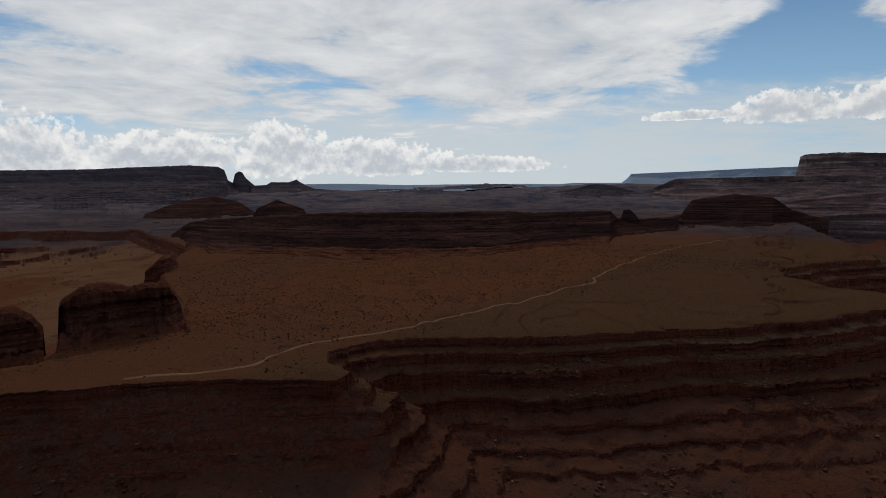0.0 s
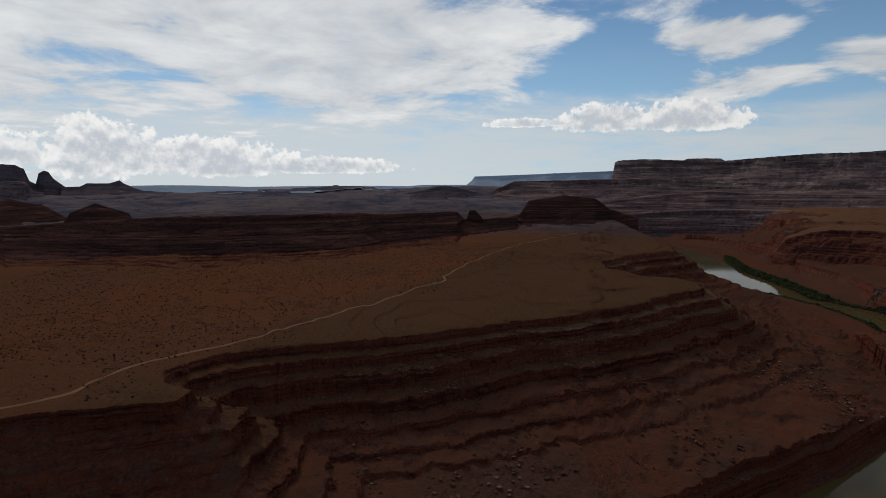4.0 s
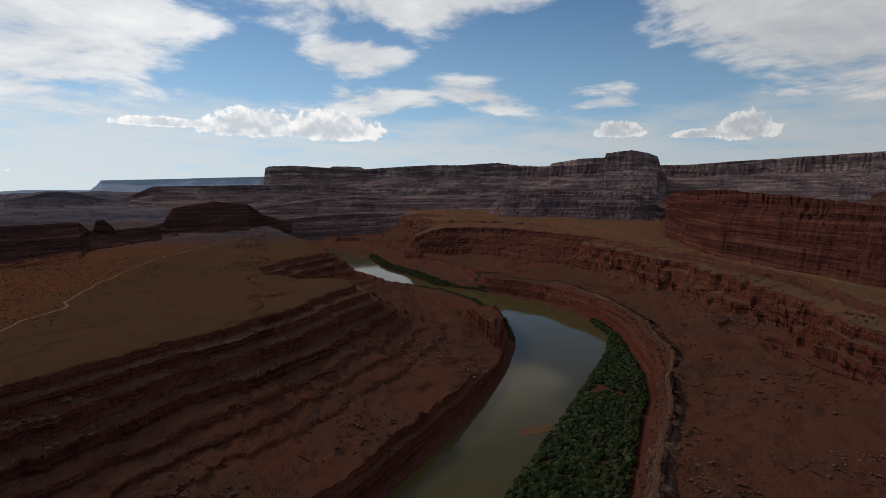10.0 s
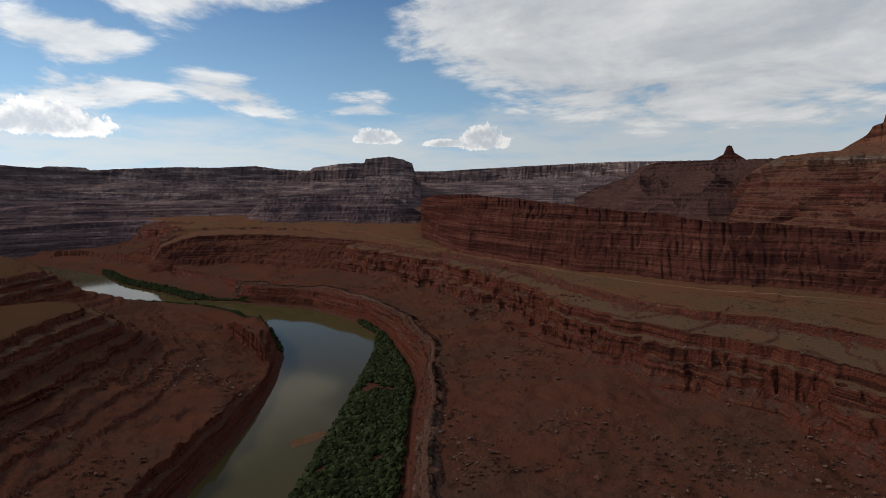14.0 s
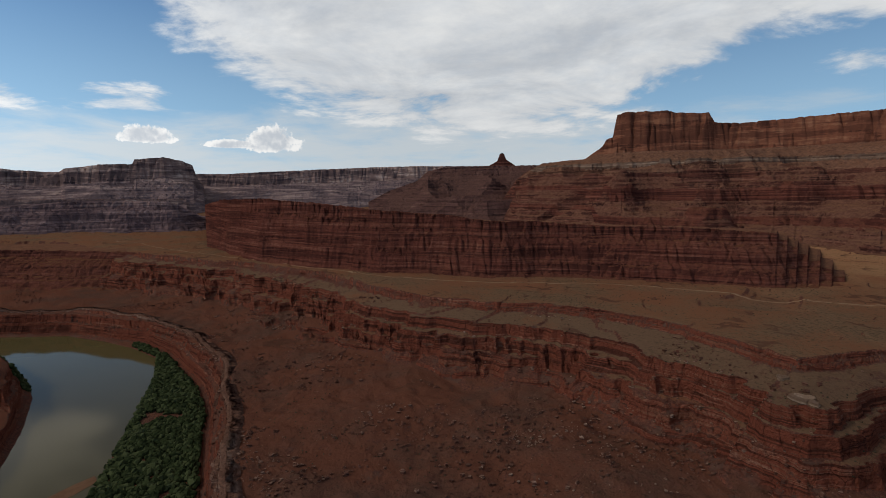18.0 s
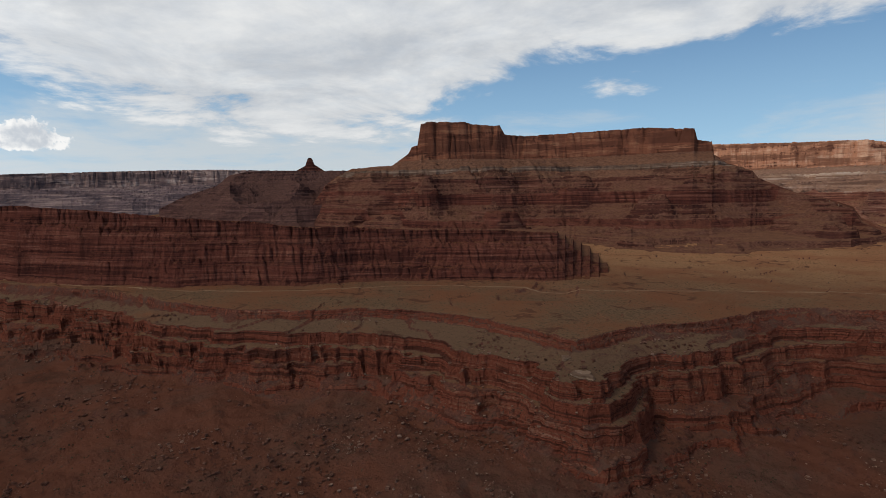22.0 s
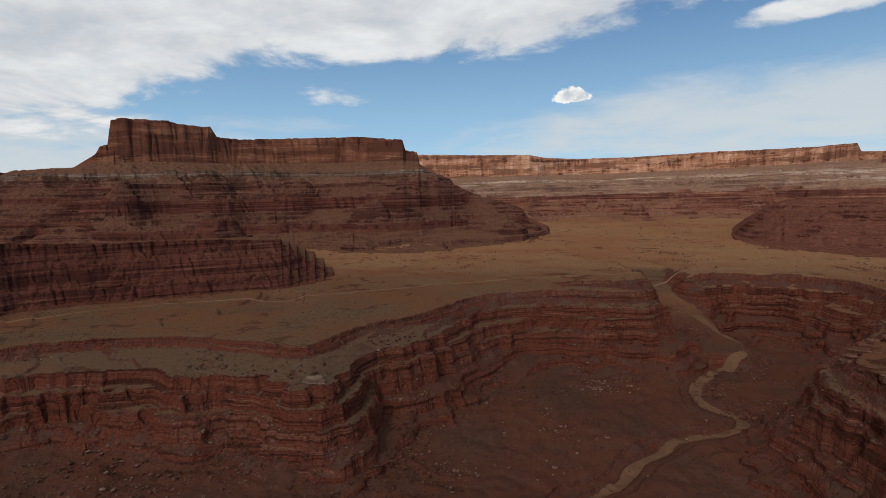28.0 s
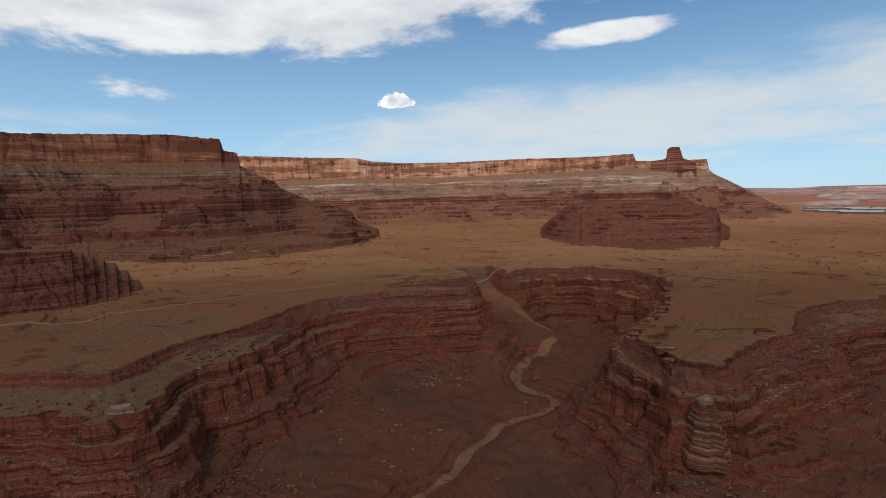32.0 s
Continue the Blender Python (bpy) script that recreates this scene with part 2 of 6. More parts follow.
# middle-distance haze is mixed into this mauve
ROCK_BAND = rock("hazy_mauve_brown_beds", (0.055, 0.038, 0.044), (0.165, 0.108, 0.108), (0.30, 0.205, 0.19), 0.10, 0.03, 0.1, drip=0.3)
ROCK_BLOCK = rock("massive_dark_red_block_rock", (0.04, 0.017, 0.014), (0.125, 0.046, 0.031), (0.19, 0.085, 0.058), 0.05, 0.22, 0.5, drip=0.7)
# the haze of distance is mixed into the colours of this far rock
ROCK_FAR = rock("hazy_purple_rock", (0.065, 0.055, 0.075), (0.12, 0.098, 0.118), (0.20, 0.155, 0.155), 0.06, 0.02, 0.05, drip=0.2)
# this apron is also darkened for the shade it lies in
APRON_FAR = rock("hazy_mauve_apron", (0.042, 0.037, 0.052), (0.080, 0.068, 0.084), (0.27, 0.205, 0.19), 0.035, 0.006, 0.03, soil=((0.075, 0.065, 0.08), (0.12, 0.098, 0.105)), drip=0.1)
CAP_FAR = rock("hazy_grey_red_cliff", (0.06, 0.043, 0.048), (0.205, 0.135, 0.122), (0.44, 0.33, 0.285), 0.03, 0.02, 0.04, drip=0.4)
SLOPE_FAR = rock("hazy_mauve_slope", (0.075, 0.056, 0.063), (0.185, 0.128, 0.126), (0.36, 0.26, 0.23), 0.05, 0.006, 0.05, drip=0.15)
PINK_FAR = rock("hazy_pink_rock", (0.25, 0.165, 0.165), (0.44, 0.28, 0.245), (0.66, 0.50, 0.43), 0.06, 0.01, 0.03, drip=0.15)
BLUE_FAR = plain("hazy_blue_plateau", (0.30, 0.38, 0.50), (0.36, 0.44, 0.55), 0.004)
BLUFF_ROCK = rock("jointed_grey_red_bluff_rock", (0.040, 0.019, 0.015), (0.155, 0.078, 0.056), (0.29, 0.19, 0.15), 0.12, 0.22, 0.4, soil=((0.17, 0.085, 0.058), (0.21, 0.12, 0.085)), drip=0.8, scree=(0.175, 0.092, 0.066))
RIDGE_ROCK = rock("purple_brown_ridge_beds", (0.035, 0.019, 0.019), (0.095, 0.048, 0.042), (0.17, 0.095, 0.078), 0.12, 0.02, 0.12, drip=0.25, scree=(0.118, 0.062, 0.050))
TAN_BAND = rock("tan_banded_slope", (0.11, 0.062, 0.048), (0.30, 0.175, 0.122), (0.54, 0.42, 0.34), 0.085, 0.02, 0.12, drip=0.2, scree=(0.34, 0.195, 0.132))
DUST = plain("pale_packed_dust", (0.20, 0.115, 0.07), (0.28, 0.17, 0.105), 0.4)
WASH = plain("dry_wash_sand", (0.125, 0.066, 0.040), (0.19, 0.108, 0.064), 0.15)

# the ground's own material: red beds on steep faces, soils on the flats
GROUND, g, gb, geo = material("canyon_ground")
gp = geo.outputs["Position"]
gx, gy, gz = g.split(gp)
gn = g.split(geo.outputs["Normal"])[2]
beds = g.noise(g.xyz(g.math("MULTIPLY", gx, 0.006), g.math("MULTIPLY", gy, 0.006), g.math("MULTIPLY", gz, 0.22)), 1.0, 6.0, 0.7)
thinbeds = g.noise(g.xyz(g.math("MULTIPLY", gx, 0.02), g.math("MULTIPLY", gy, 0.02), g.math("MULTIPLY", gz, 1.1)), 1.0, 4.0, 0.6)
drips = g.noise(g.xyz(g.math("MULTIPLY", gx, 0.25), g.math("MULTIPLY", gy, 0.25), g.math("MULTIPLY", gz, 0.03)), 1.0, 4.0, 0.6)
grain = g.noise(gp, 0.5, 6.0, 0.7)
blot = g.noise(gp, 0.012, 5.0, 0.6)
wide = g.noise(gp, 0.0035, 4.0, 0.55)
f = g.math("ADD", g.math("ADD", g.math("MULTIPLY", beds, 1.0), g.math("MULTIPLY", thinbeds, 0.5)), g.math("ADD", g.math("MULTIPLY", drips, 0.3), g.math("MULTIPLY", grain, 0.35)))
cliff = g.ramp(g.math("SUBTRACT", f, 0.56), [(0.28, DARK), (0.44, RED), (0.60, (0.22, 0.069, 0.043)), (0.80, PALE)])
# joints that part the beds into blocks, and hairline partings along the beds
bent = g.math("MULTIPLY", g.math("SUBTRACT", blot, 0.5), 30.0)
joints = g.cracks(g.xyz(g.math("MULTIPLY", g.math("ADD", gx, bent), 0.14), g.math("MULTIPLY", g.math("ADD", gy, bent), 0.14), g.math("MULTIPLY", gz, 0.06)), 1.0)
broken = g.step(g.noise(gp, 0.035, 3.0, 0.6), 0.44, 0.60)
fissure = g.math("MULTIPLY", g.step(g.math("ADD", joints, g.math("MULTIPLY", grain, 0.06)), 0.065, 0.03), broken)
cliff = g.mix(g.math("MULTIPLY", fissure, 0.55), cliff, (0.022, 0.010, 0.008))
cliff = g.mix(g.math("MULTIPLY", g.step(thinbeds, 0.62, 0.70), 0.55), cliff, (0.24, 0.125, 0.085))
cliff = g.mix(g.math("MULTIPLY", g.step(drips, 0.62, 0.74), 0.25), cliff, (0.035, 0.013, 0.010))
talus = g.mix(g.step(grain, 0.41, 0.62), (0.088, 0.039, 0.030), (0.165, 0.067, 0.045))
talus = g.mix(g.step(blot, 0.5, 0.72), talus, (0.15, 0.054, 0.034))
run_out = g.noise(g.xyz(g.math("MULTIPLY", gx, 0.06), g.math("MULTIPLY", gy, 0.06), g.math("MULTIPLY", gz, 0.01)), 1.0, 5.0, 0.65)
talus = g.mix(g.math("MULTIPLY", g.step(run_out, 0.50, 0.60), 0.75), talus, (0.115, 0.066, 0.050))
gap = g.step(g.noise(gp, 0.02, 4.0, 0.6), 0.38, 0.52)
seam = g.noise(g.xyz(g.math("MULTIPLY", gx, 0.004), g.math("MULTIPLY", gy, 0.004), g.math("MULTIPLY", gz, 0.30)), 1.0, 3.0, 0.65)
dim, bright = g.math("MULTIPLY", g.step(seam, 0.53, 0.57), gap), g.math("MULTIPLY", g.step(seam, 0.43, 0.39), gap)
# dark bed seams here double as shade beneath each ledge, put into the colour
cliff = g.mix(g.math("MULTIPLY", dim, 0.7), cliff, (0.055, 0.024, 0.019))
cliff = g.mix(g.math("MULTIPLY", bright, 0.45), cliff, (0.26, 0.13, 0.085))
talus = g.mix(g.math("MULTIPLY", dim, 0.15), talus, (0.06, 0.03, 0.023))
# orange soil north of the river, greyer silt to the south
south = g.step(g.math("SUBTRACT", g.math("SUBTRACT", g.math("MULTIPLY", gx, 1.07), 220.0), gy), -60.0, 60.0)
grassy = g.step(g.math("ADD", g.math("SUBTRACT", gy, g.math("MULTIPLY", gx, 1.19)), g.math("MULTIPLY", blot, 160.0)), 560.0, 500.0)
soil_n = g.mix(g.step(g.math("ADD", g.math("MULTIPLY", wide, 0.7), g.math("MULTIPLY", grain, 0.35)), 0.42, 0.66), (0.175, 0.068, 0.035), (0.15, 0.069, 0.038))
soil_n = g.mix(grassy, soil_n, g.mix(grain, (0.112, 0.058, 0.031), (0.135, 0.070, 0.039)))
soil_s = g.mix(g.step(g.math("ADD", g.math("MULTIPLY", blot, 0.6), g.math("MULTIPLY", grain, 0.4)), 0.4, 0.62), (0.205, 0.090, 0.048), (0.175, 0.108, 0.064))
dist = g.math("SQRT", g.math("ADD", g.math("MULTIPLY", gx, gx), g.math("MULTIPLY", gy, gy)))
# soil brightened with distance: sun on the far plain, painted in
sunlit_plain = g.mix(g.step(g.math("ADD", g.math("MULTIPLY", wide, 0.7), g.math("MULTIPLY", blot, 0.4)), 0.42, 0.68), (0.32, 0.145, 0.074), (0.37, 0.198, 0.101))
soil_s = g.mix(g.math("MULTIPLY", g.step(gy, -250.0, -600.0), g.step(g.math("ADD", dist, g.math("MULTIPLY", blot, 500.0)), 820.0, 1350.0)), soil_s, sunlit_plain)
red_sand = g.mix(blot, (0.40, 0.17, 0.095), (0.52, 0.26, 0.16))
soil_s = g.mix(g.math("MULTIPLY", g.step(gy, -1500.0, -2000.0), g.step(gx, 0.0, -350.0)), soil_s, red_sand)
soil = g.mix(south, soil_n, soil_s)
# shale badlands further out to the north, distance haze mixed in as blue-grey
hazy_shale = g.mix(g.step(g.math("ADD", g.math("MULTIPLY", wide, 0.6), g.math("MULTIPLY", blot, 0.5)), 0.4, 0.68), (0.06, 0.052, 0.072), (0.14, 0.102, 0.10))
hazy_shale = g.mix(g.step(dist, 1800.0, 3200.0), hazy_shale, g.mix(g.step(g.math("ADD", g.math("MULTIPLY", wide, 0.5), g.math("MULTIPLY", blot, 0.6)), 0.42, 0.66), (0.075, 0.078, 0.115), (0.20, 0.165, 0.175)))
soil = g.mix(g.math("MULTIPLY", g.step(dist, 1150.0, 1500.0), g.math("SUBTRACT", 1.0, south)), soil, hazy_shale)
ledge = g.math("MULTIPLY", g.math("MULTIPLY", g.step(g.math("SUBTRACT", gz, g.math("MULTIPLY", south, 6.0)), 84.0, 80.0), g.step(gz, 64.0, 70.0)), g.math("MULTIPLY", g.step(gx, 60.0, 180.0), g.step(g.math("ADD", blot, g.math("MULTIPLY", grain, 0.3)), 0.42, 0.58)))
soil = g.mix(ledge, soil, g.mix(grain, (0.12, 0.070, 0.044), (0.20, 0.122, 0.075)))
# pale sand in the sunk country to the west, its sunlit patches painted lighter
west = g.math("MULTIPLY", g.step(gx, -250.0, -300.0), g.step(gy, 300.0, 420.0))
soil = g.mix(g.math("MULTIPLY", g.math("MULTIPLY", west, g.step(gz, 80.0, 72.0)), g.math("MULTIPLY", g.step(dist, 1700.0, 1400.0), g.step(g.math("ADD", wide, g.math("MULTIPLY", blot, 0.4)), 0.60, 0.72))), soil, g.mix(grain, (0.17, 0.085, 0.047), (0.27, 0.145, 0.082)))
low = g.math("MULTIPLY", g.step(gz, 62.0, 45.0), g.math("SUBTRACT", 1.0, west))
soil = g.mix(low, soil, g.mix(g.step(blot, 0.4, 0.65), (0.142, 0.056, 0.035), (0.112, 0.058, 0.042)))
# thin broken ledges of bare rock, tufts and stones on the flats
reef = g.math("FRACT", g.math("MULTIPLY", g.noise(gp, 0.0055, 5.0, 0.5), 9.0))
reef = g.math("MULTIPLY", g.step(reef, 0.80, 0.88), g.step(g.noise(gp, 0.018, 4.0, 0.6), 0.5, 0.6))
soil = g.mix(g.math("MULTIPLY", reef, 0.75), soil, g.mix(grain, (0.06, 0.03, 0.022), (0.15, 0.07, 0.045)))
tuft = g.noise(gp, 0.3, 5.0, 0.75)
soil = g.mix(g.math("MULTIPLY", g.step(g.math("ADD", tuft, g.math("MULTIPLY", blot, 0.3)), 0.70, 0.78), 0.55), soil, (0.055, 0.037, 0.023))
soil = g.mix(g.math("MULTIPLY", g.step(tuft, 0.40, 0.30), 0.35), soil, g.mix(0.5, soil, (0.36, 0.24, 0.16)))
col = g.mix(g.step(g.math("ADD", gn, g.math("MULTIPLY", g.math("SUBTRACT", grain, 0.5), 0.2)), 0.58, 0.78), cliff, talus)
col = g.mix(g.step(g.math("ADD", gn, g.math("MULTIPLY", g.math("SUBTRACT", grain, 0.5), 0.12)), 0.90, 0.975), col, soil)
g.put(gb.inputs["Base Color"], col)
steep = g.step(gn, 0.86, 0.6)
relief = g.math("ADD", g.math("MULTIPLY", thinbeds, 0.8), g.math("ADD", g.math("MULTIPLY", drips, 0.6), g.math("MULTIPLY", g.step(joints, 0.0, 0.12), 0.25)))
bump(g, gb, g.math("ADD", g.math("MULTIPLY", grain, g.math("ADD", 0.5, g.math("MULTIPLY", steep, 0.4))), g.math("MULTIPLY", relief, steep)), 1.0, 4.2)


# ---------------------------------------------------------------- noise and plan arithmetic
TABLE = np.random.RandomState(7).rand(256, 256)


def value(x, y, seed=0):
    """Smooth noise from 0 to 1 on a unit lattice."""
    x, y = x + seed * 17.31, y + seed * 41.77
    xi, yi = np.floor(x).astype(np.int64), np.floor(y).astype(np.int64)
    u, v = x - xi, y - yi
    u, v = u * u * (3 - 2 * u), v * v * (3 - 2 * v)
    a, b = TABLE[xi & 255, yi & 255], TABLE[(xi + 1) & 255, yi & 255]
    c, d = TABLE[xi & 255, (yi + 1) & 255], TABLE[(xi + 1) & 255, (yi + 1) & 255]
    return (a + (b - a) * u) * (1 - v) + (c + (d - c) * u) * v


def fbm(x, y, size, octaves=4, seed=0, fall=0.5):
    """Layered noise, about -0.5 to 0.5."""
    total, amp, norm = 0.0, 1.0, 0.0
    for k in range(octaves):
        total = total + amp * (value(x / size * 2 ** k, y / size * 2 ** k, seed + k) - 0.5)
        norm += amp
        amp *= fall
    return total / norm


def smooth(x, lo, hi):
    t = np.clip((x - lo) / (hi - lo), 0, 1)
    return t * t * (3 - 2 * t)


def at(azimuth, r):
    """Plan place at an azimuth in degrees and a distance from below the eye."""
    return r * math.sin(radians(azimuth)), r * math.cos(radians(azimuth))


# ---------------------------------------------------------------- plan of the canyon
NORTH_RIM = [(-430, 262), (-203, 297), (-122, 307), (-59, 302), (-56, 320), (-75, 340), (-82, 362), (-52, 391), (6, 396), (91, 395),
             (171, 412), (231, 420), (283, 433), (339, 453), (400, 480), (431, 486), (463, 525), (455, 560), (425, 585), (424, 655),
             (445, 705), (540, 768), (650, 800), (720, 900), (840, 1200), (960, 1500), (1080, 1800)]
SOUTH_RIM = [(1480, 1850), (1640, 1560), (1560, 1240), (1255, 1085), (1480, 990), (1470, 800), (1285, 612), (1152, 478), (1023, 316), (912, 180), (775, 66),
             (635, -15), (572, -56), (528, -118), (506, -172), (464, -218), (422, -246), (380, -258), (345, -264), (309, -270), (316, -300),
             (319, -340), (314, -368), (302, -400), (299, -440), (304, -490), (288, -545), (244, -578), (196, -596), (155, -612), (151, -622), (200, -622), (246, -612)]
SIDE_RIM = [(262, -628), (238, -656), (206, -674), (169, -716), (127, -768), (98, -806), (20, -819), (-48, -790), (-75, -724), (-80, -648), (-67, -560), (-58, -510),
            (-32, -453), (-30, -415), (-40, -388), (-54, -360), (-70, -362), (-86, -390), (-112, -428), (-140, -455), (-150, -486), (-166, -534), (-200, -575),
            (-260, -610), (-430, -600), (-580, -380), (-590, 0), (-520, 190)]
# edge of the grey shelf below the southern rim, where the tall cliffs begin
SHELF = [(700, 1900), (1450, 1850), (1612, 1560), (1520, 1262), (1200, 1075), (1380, 955), (1380, 770), (1258, 636), (1132, 494), (1006, 334), (894, 202), (756, 88),
         (612, 10), (545, -40), (496, -112), (462, -164), (412, -200), (364, -206), (340, -225), (318, -238), (292, -236), (277, -227), (259, -243), (268, -259),
         (281, -284), (285, -320), (278, -352), (274, -380), (280, -408), (287, -455), (286, -495), (270, -532), (236, -560), (190, -578), (144, -600),
         (138, -626), (165, -640), (225, -632), (190, -660), (155, -702), (112, -754), (88, -788), (20, -800), (-38, -775), (-62, -718), (-66, -648), (-52, -560), (-40, -508),
         (-16, -453), (-14, -412), (-26, -380), (-50, -340), (-76, -342), (-100, -376), (-128, -414), (-162, -440), (-186, -520), (-270, -580), (-430, -570), (-430, 300)]
NORTH_BANK = [(1190, 1700), (1095, 1370), (1043, 1215), (898, 1033), (827, 835), (827, 735), (824, 651), (787, 552), (723, 463), (648, 395), (581, 349),
              (492, 307), (434, 286), (364, 265), (305, 253), (257, 243), (180, 225), (80, 205), (-60, 190), (-250, 170), (-540, 150)]
SOUTH_BANK = [(-540, 30), (-300, 50), (-100, 70), (80, 100), (200, 148), (291, 179), (345, 189), (412, 202), (517, 224), (620, 247),
              (707, 276), (761, 326), (805, 381), (850, 455), (857, 538), (870, 638), (873, 727), (920, 818), (996, 1005), (1100, 1157), (1165, 1350), (1270, 1700)]
THICKET_EDGE = [(-540, 10), (-300, 25), (-100, 35), (80, 50), (230, 85), (343, 117), (386, 128), (445, 144), (510, 159), (575, 186), (662, 236), (707, 262), (775, 322)]
CANYON = NORTH_RIM + SOUTH_RIM + SIDE_RIM
RIVER = NORTH_BANK + SOUTH_BANK
FLOOD = NORTH_BANK + THICKET_EDGE + SOUTH_BANK[12:]
DRAW = [(468, -296), (500, -322), (520, -385), (560, -420), (500, -440), (455, -400), (425, -395), (445, -340)]
BASIN = [(-262, 338), (-290, 420), (-292, 560), (-410, 770), (-470, 990), (-800, 1400), (-1500, 1300), (-1300, 500), (-480, 285)]

WASH_LINE = [(112, -706), (72, -664), (40, -650), (75, -602), (84, -538), (74, -505), (40, -488), (36, -460), (72, -427), (93, -373), (96, -337), (111, -310), (118, -265), (140, -190), (165, -100), (200, 20)]

STEP = 4.0
GX, GY = np.arange(-1700, 1720, STEP), np.arange(-1200, 1980, STEP)


def signed(poly):
    """Raster of the distance to a polygon's edge, positive inside."""
    X, Y = np.meshgrid(GX, GY, indexing="ij")
    best, inside = np.full(X.shape, 1e9), np.zeros(X.shape, bool)
    for (ax, ay), (bx, by) in zip(poly, poly[1:] + poly[:1]):
        dx, dy = bx - ax, by - ay
        t = np.clip(((X - ax) * dx + (Y - ay) * dy) / (dx * dx + dy * dy), 0, 1)
        best = np.minimum(best, (X - ax - t * dx) ** 2 + (Y - ay - t * dy) ** 2)
        if dy:
            inside ^= ((ay > Y) != (by > Y)) & (X < ax + (Y - ay) * dx / dy)
    return np.where(inside, 1, -1) * np.sqrt(best)


def sample(raster, x, y):
    u, v = np.clip((x - GX[0]) / STEP, 0, len(GX) - 1.001), np.clip((y - GY[0]) / STEP, 0, len(GY) - 1.001)
    i, j = u.astype(np.int64), v.astype(np.int64)
    u, v = u - i, v - j
    return (raster[i, j] * (1 - u) + raster[i + 1, j] * u) * (1 - v) + (raster[i, j + 1] * (1 - u) + raster[i + 1, j + 1] * u) * v


def distance(line):
    """Raster of the distance to a line."""
    X, Y = np.meshgrid(GX, GY, indexing="ij")
    best = np.full(X.shape, 1e9)
    for (ax, ay), (bx, by) in zip(line, line[1:]):
        dx, dy = bx - ax, by - ay
        t = np.clip(((X - ax) * dx + (Y - ay) * dy) / (dx * dx + dy * dy), 0, 1)
        best = np.minimum(best, (X - ax - t * dx) ** 2 + (Y - ay - t * dy) ** 2)
    return np.sqrt(best)


RAMP_LINE = [(72, -640), (110, -690), (150, -750), (188, -815), (235, -890)]
D_WASH, D_RAMP = distance(WASH_LINE), distance(RAMP_LINE)
D_CANYON, D_FLOOD, D_BASIN, D_RIVER, D_DRAW, D_SHELF = signed(CANYON), signed(FLOOD), signed(BASIN), signed(RIVER), signed(DRAW), signed(SHELF)

# drop below the rim, by distance from it: ledge, cliff, ledge, cliff, talus
WALL_ND = np.array([-40.0, -10, 0, 1.5, 12, 13.5, 26, 27, 28.5, 29.5, 43, 45, 62, 64, 84, 85.5, 105, 106.5, 150, 400])
WALL_N = np.array([0.0, 0.4, 1.5, 8, 10, 17, 20, 25, 25.6, 30.5, 33.5, 41, 44.5, 48.5, 51.5, 54.5, 57, 59.5, 63, 70])
# the southern wall below its shelf: how far in, how wide and how high each cliff is, how ragged, and how fluted
SOUTH_TIERS = [(0.0, 2.4, 10.0, 0.5, 1.0), (4.5, 2.6, 11.0, 1.0, 1.3), (11.0, 2.8, 11.0, 1.6, 1.5), (19.0, 2.4, 9.0, 2.4, 1.2), (33.0, 2.2, 6.5, 3.2, 1.0), (52.0, 2.2, 4.0, 3.6, 0.8)]
SOUTH_EASE_D = np.array([-5.0, 0, 16, 32, 60, 120, 400])
SOUTH_EASE_Z = np.array([0.0, 0, 2.5, 7, 13, 20, 28])
# rise from the river's edge: bank, low cliff, then the low bench
BANK_D = np.array([-30.0, -6, 0, 3, 6, 8.5, 13, 15.5, 22, 24, 28, 45, 85, 125, 165, 9000])
BANK_Z = np.array([-6.0, -3, 0.3, 2, 5, 17, 19, 29, 31, 35, 35.5, 38, 48, 82, 160, 160])


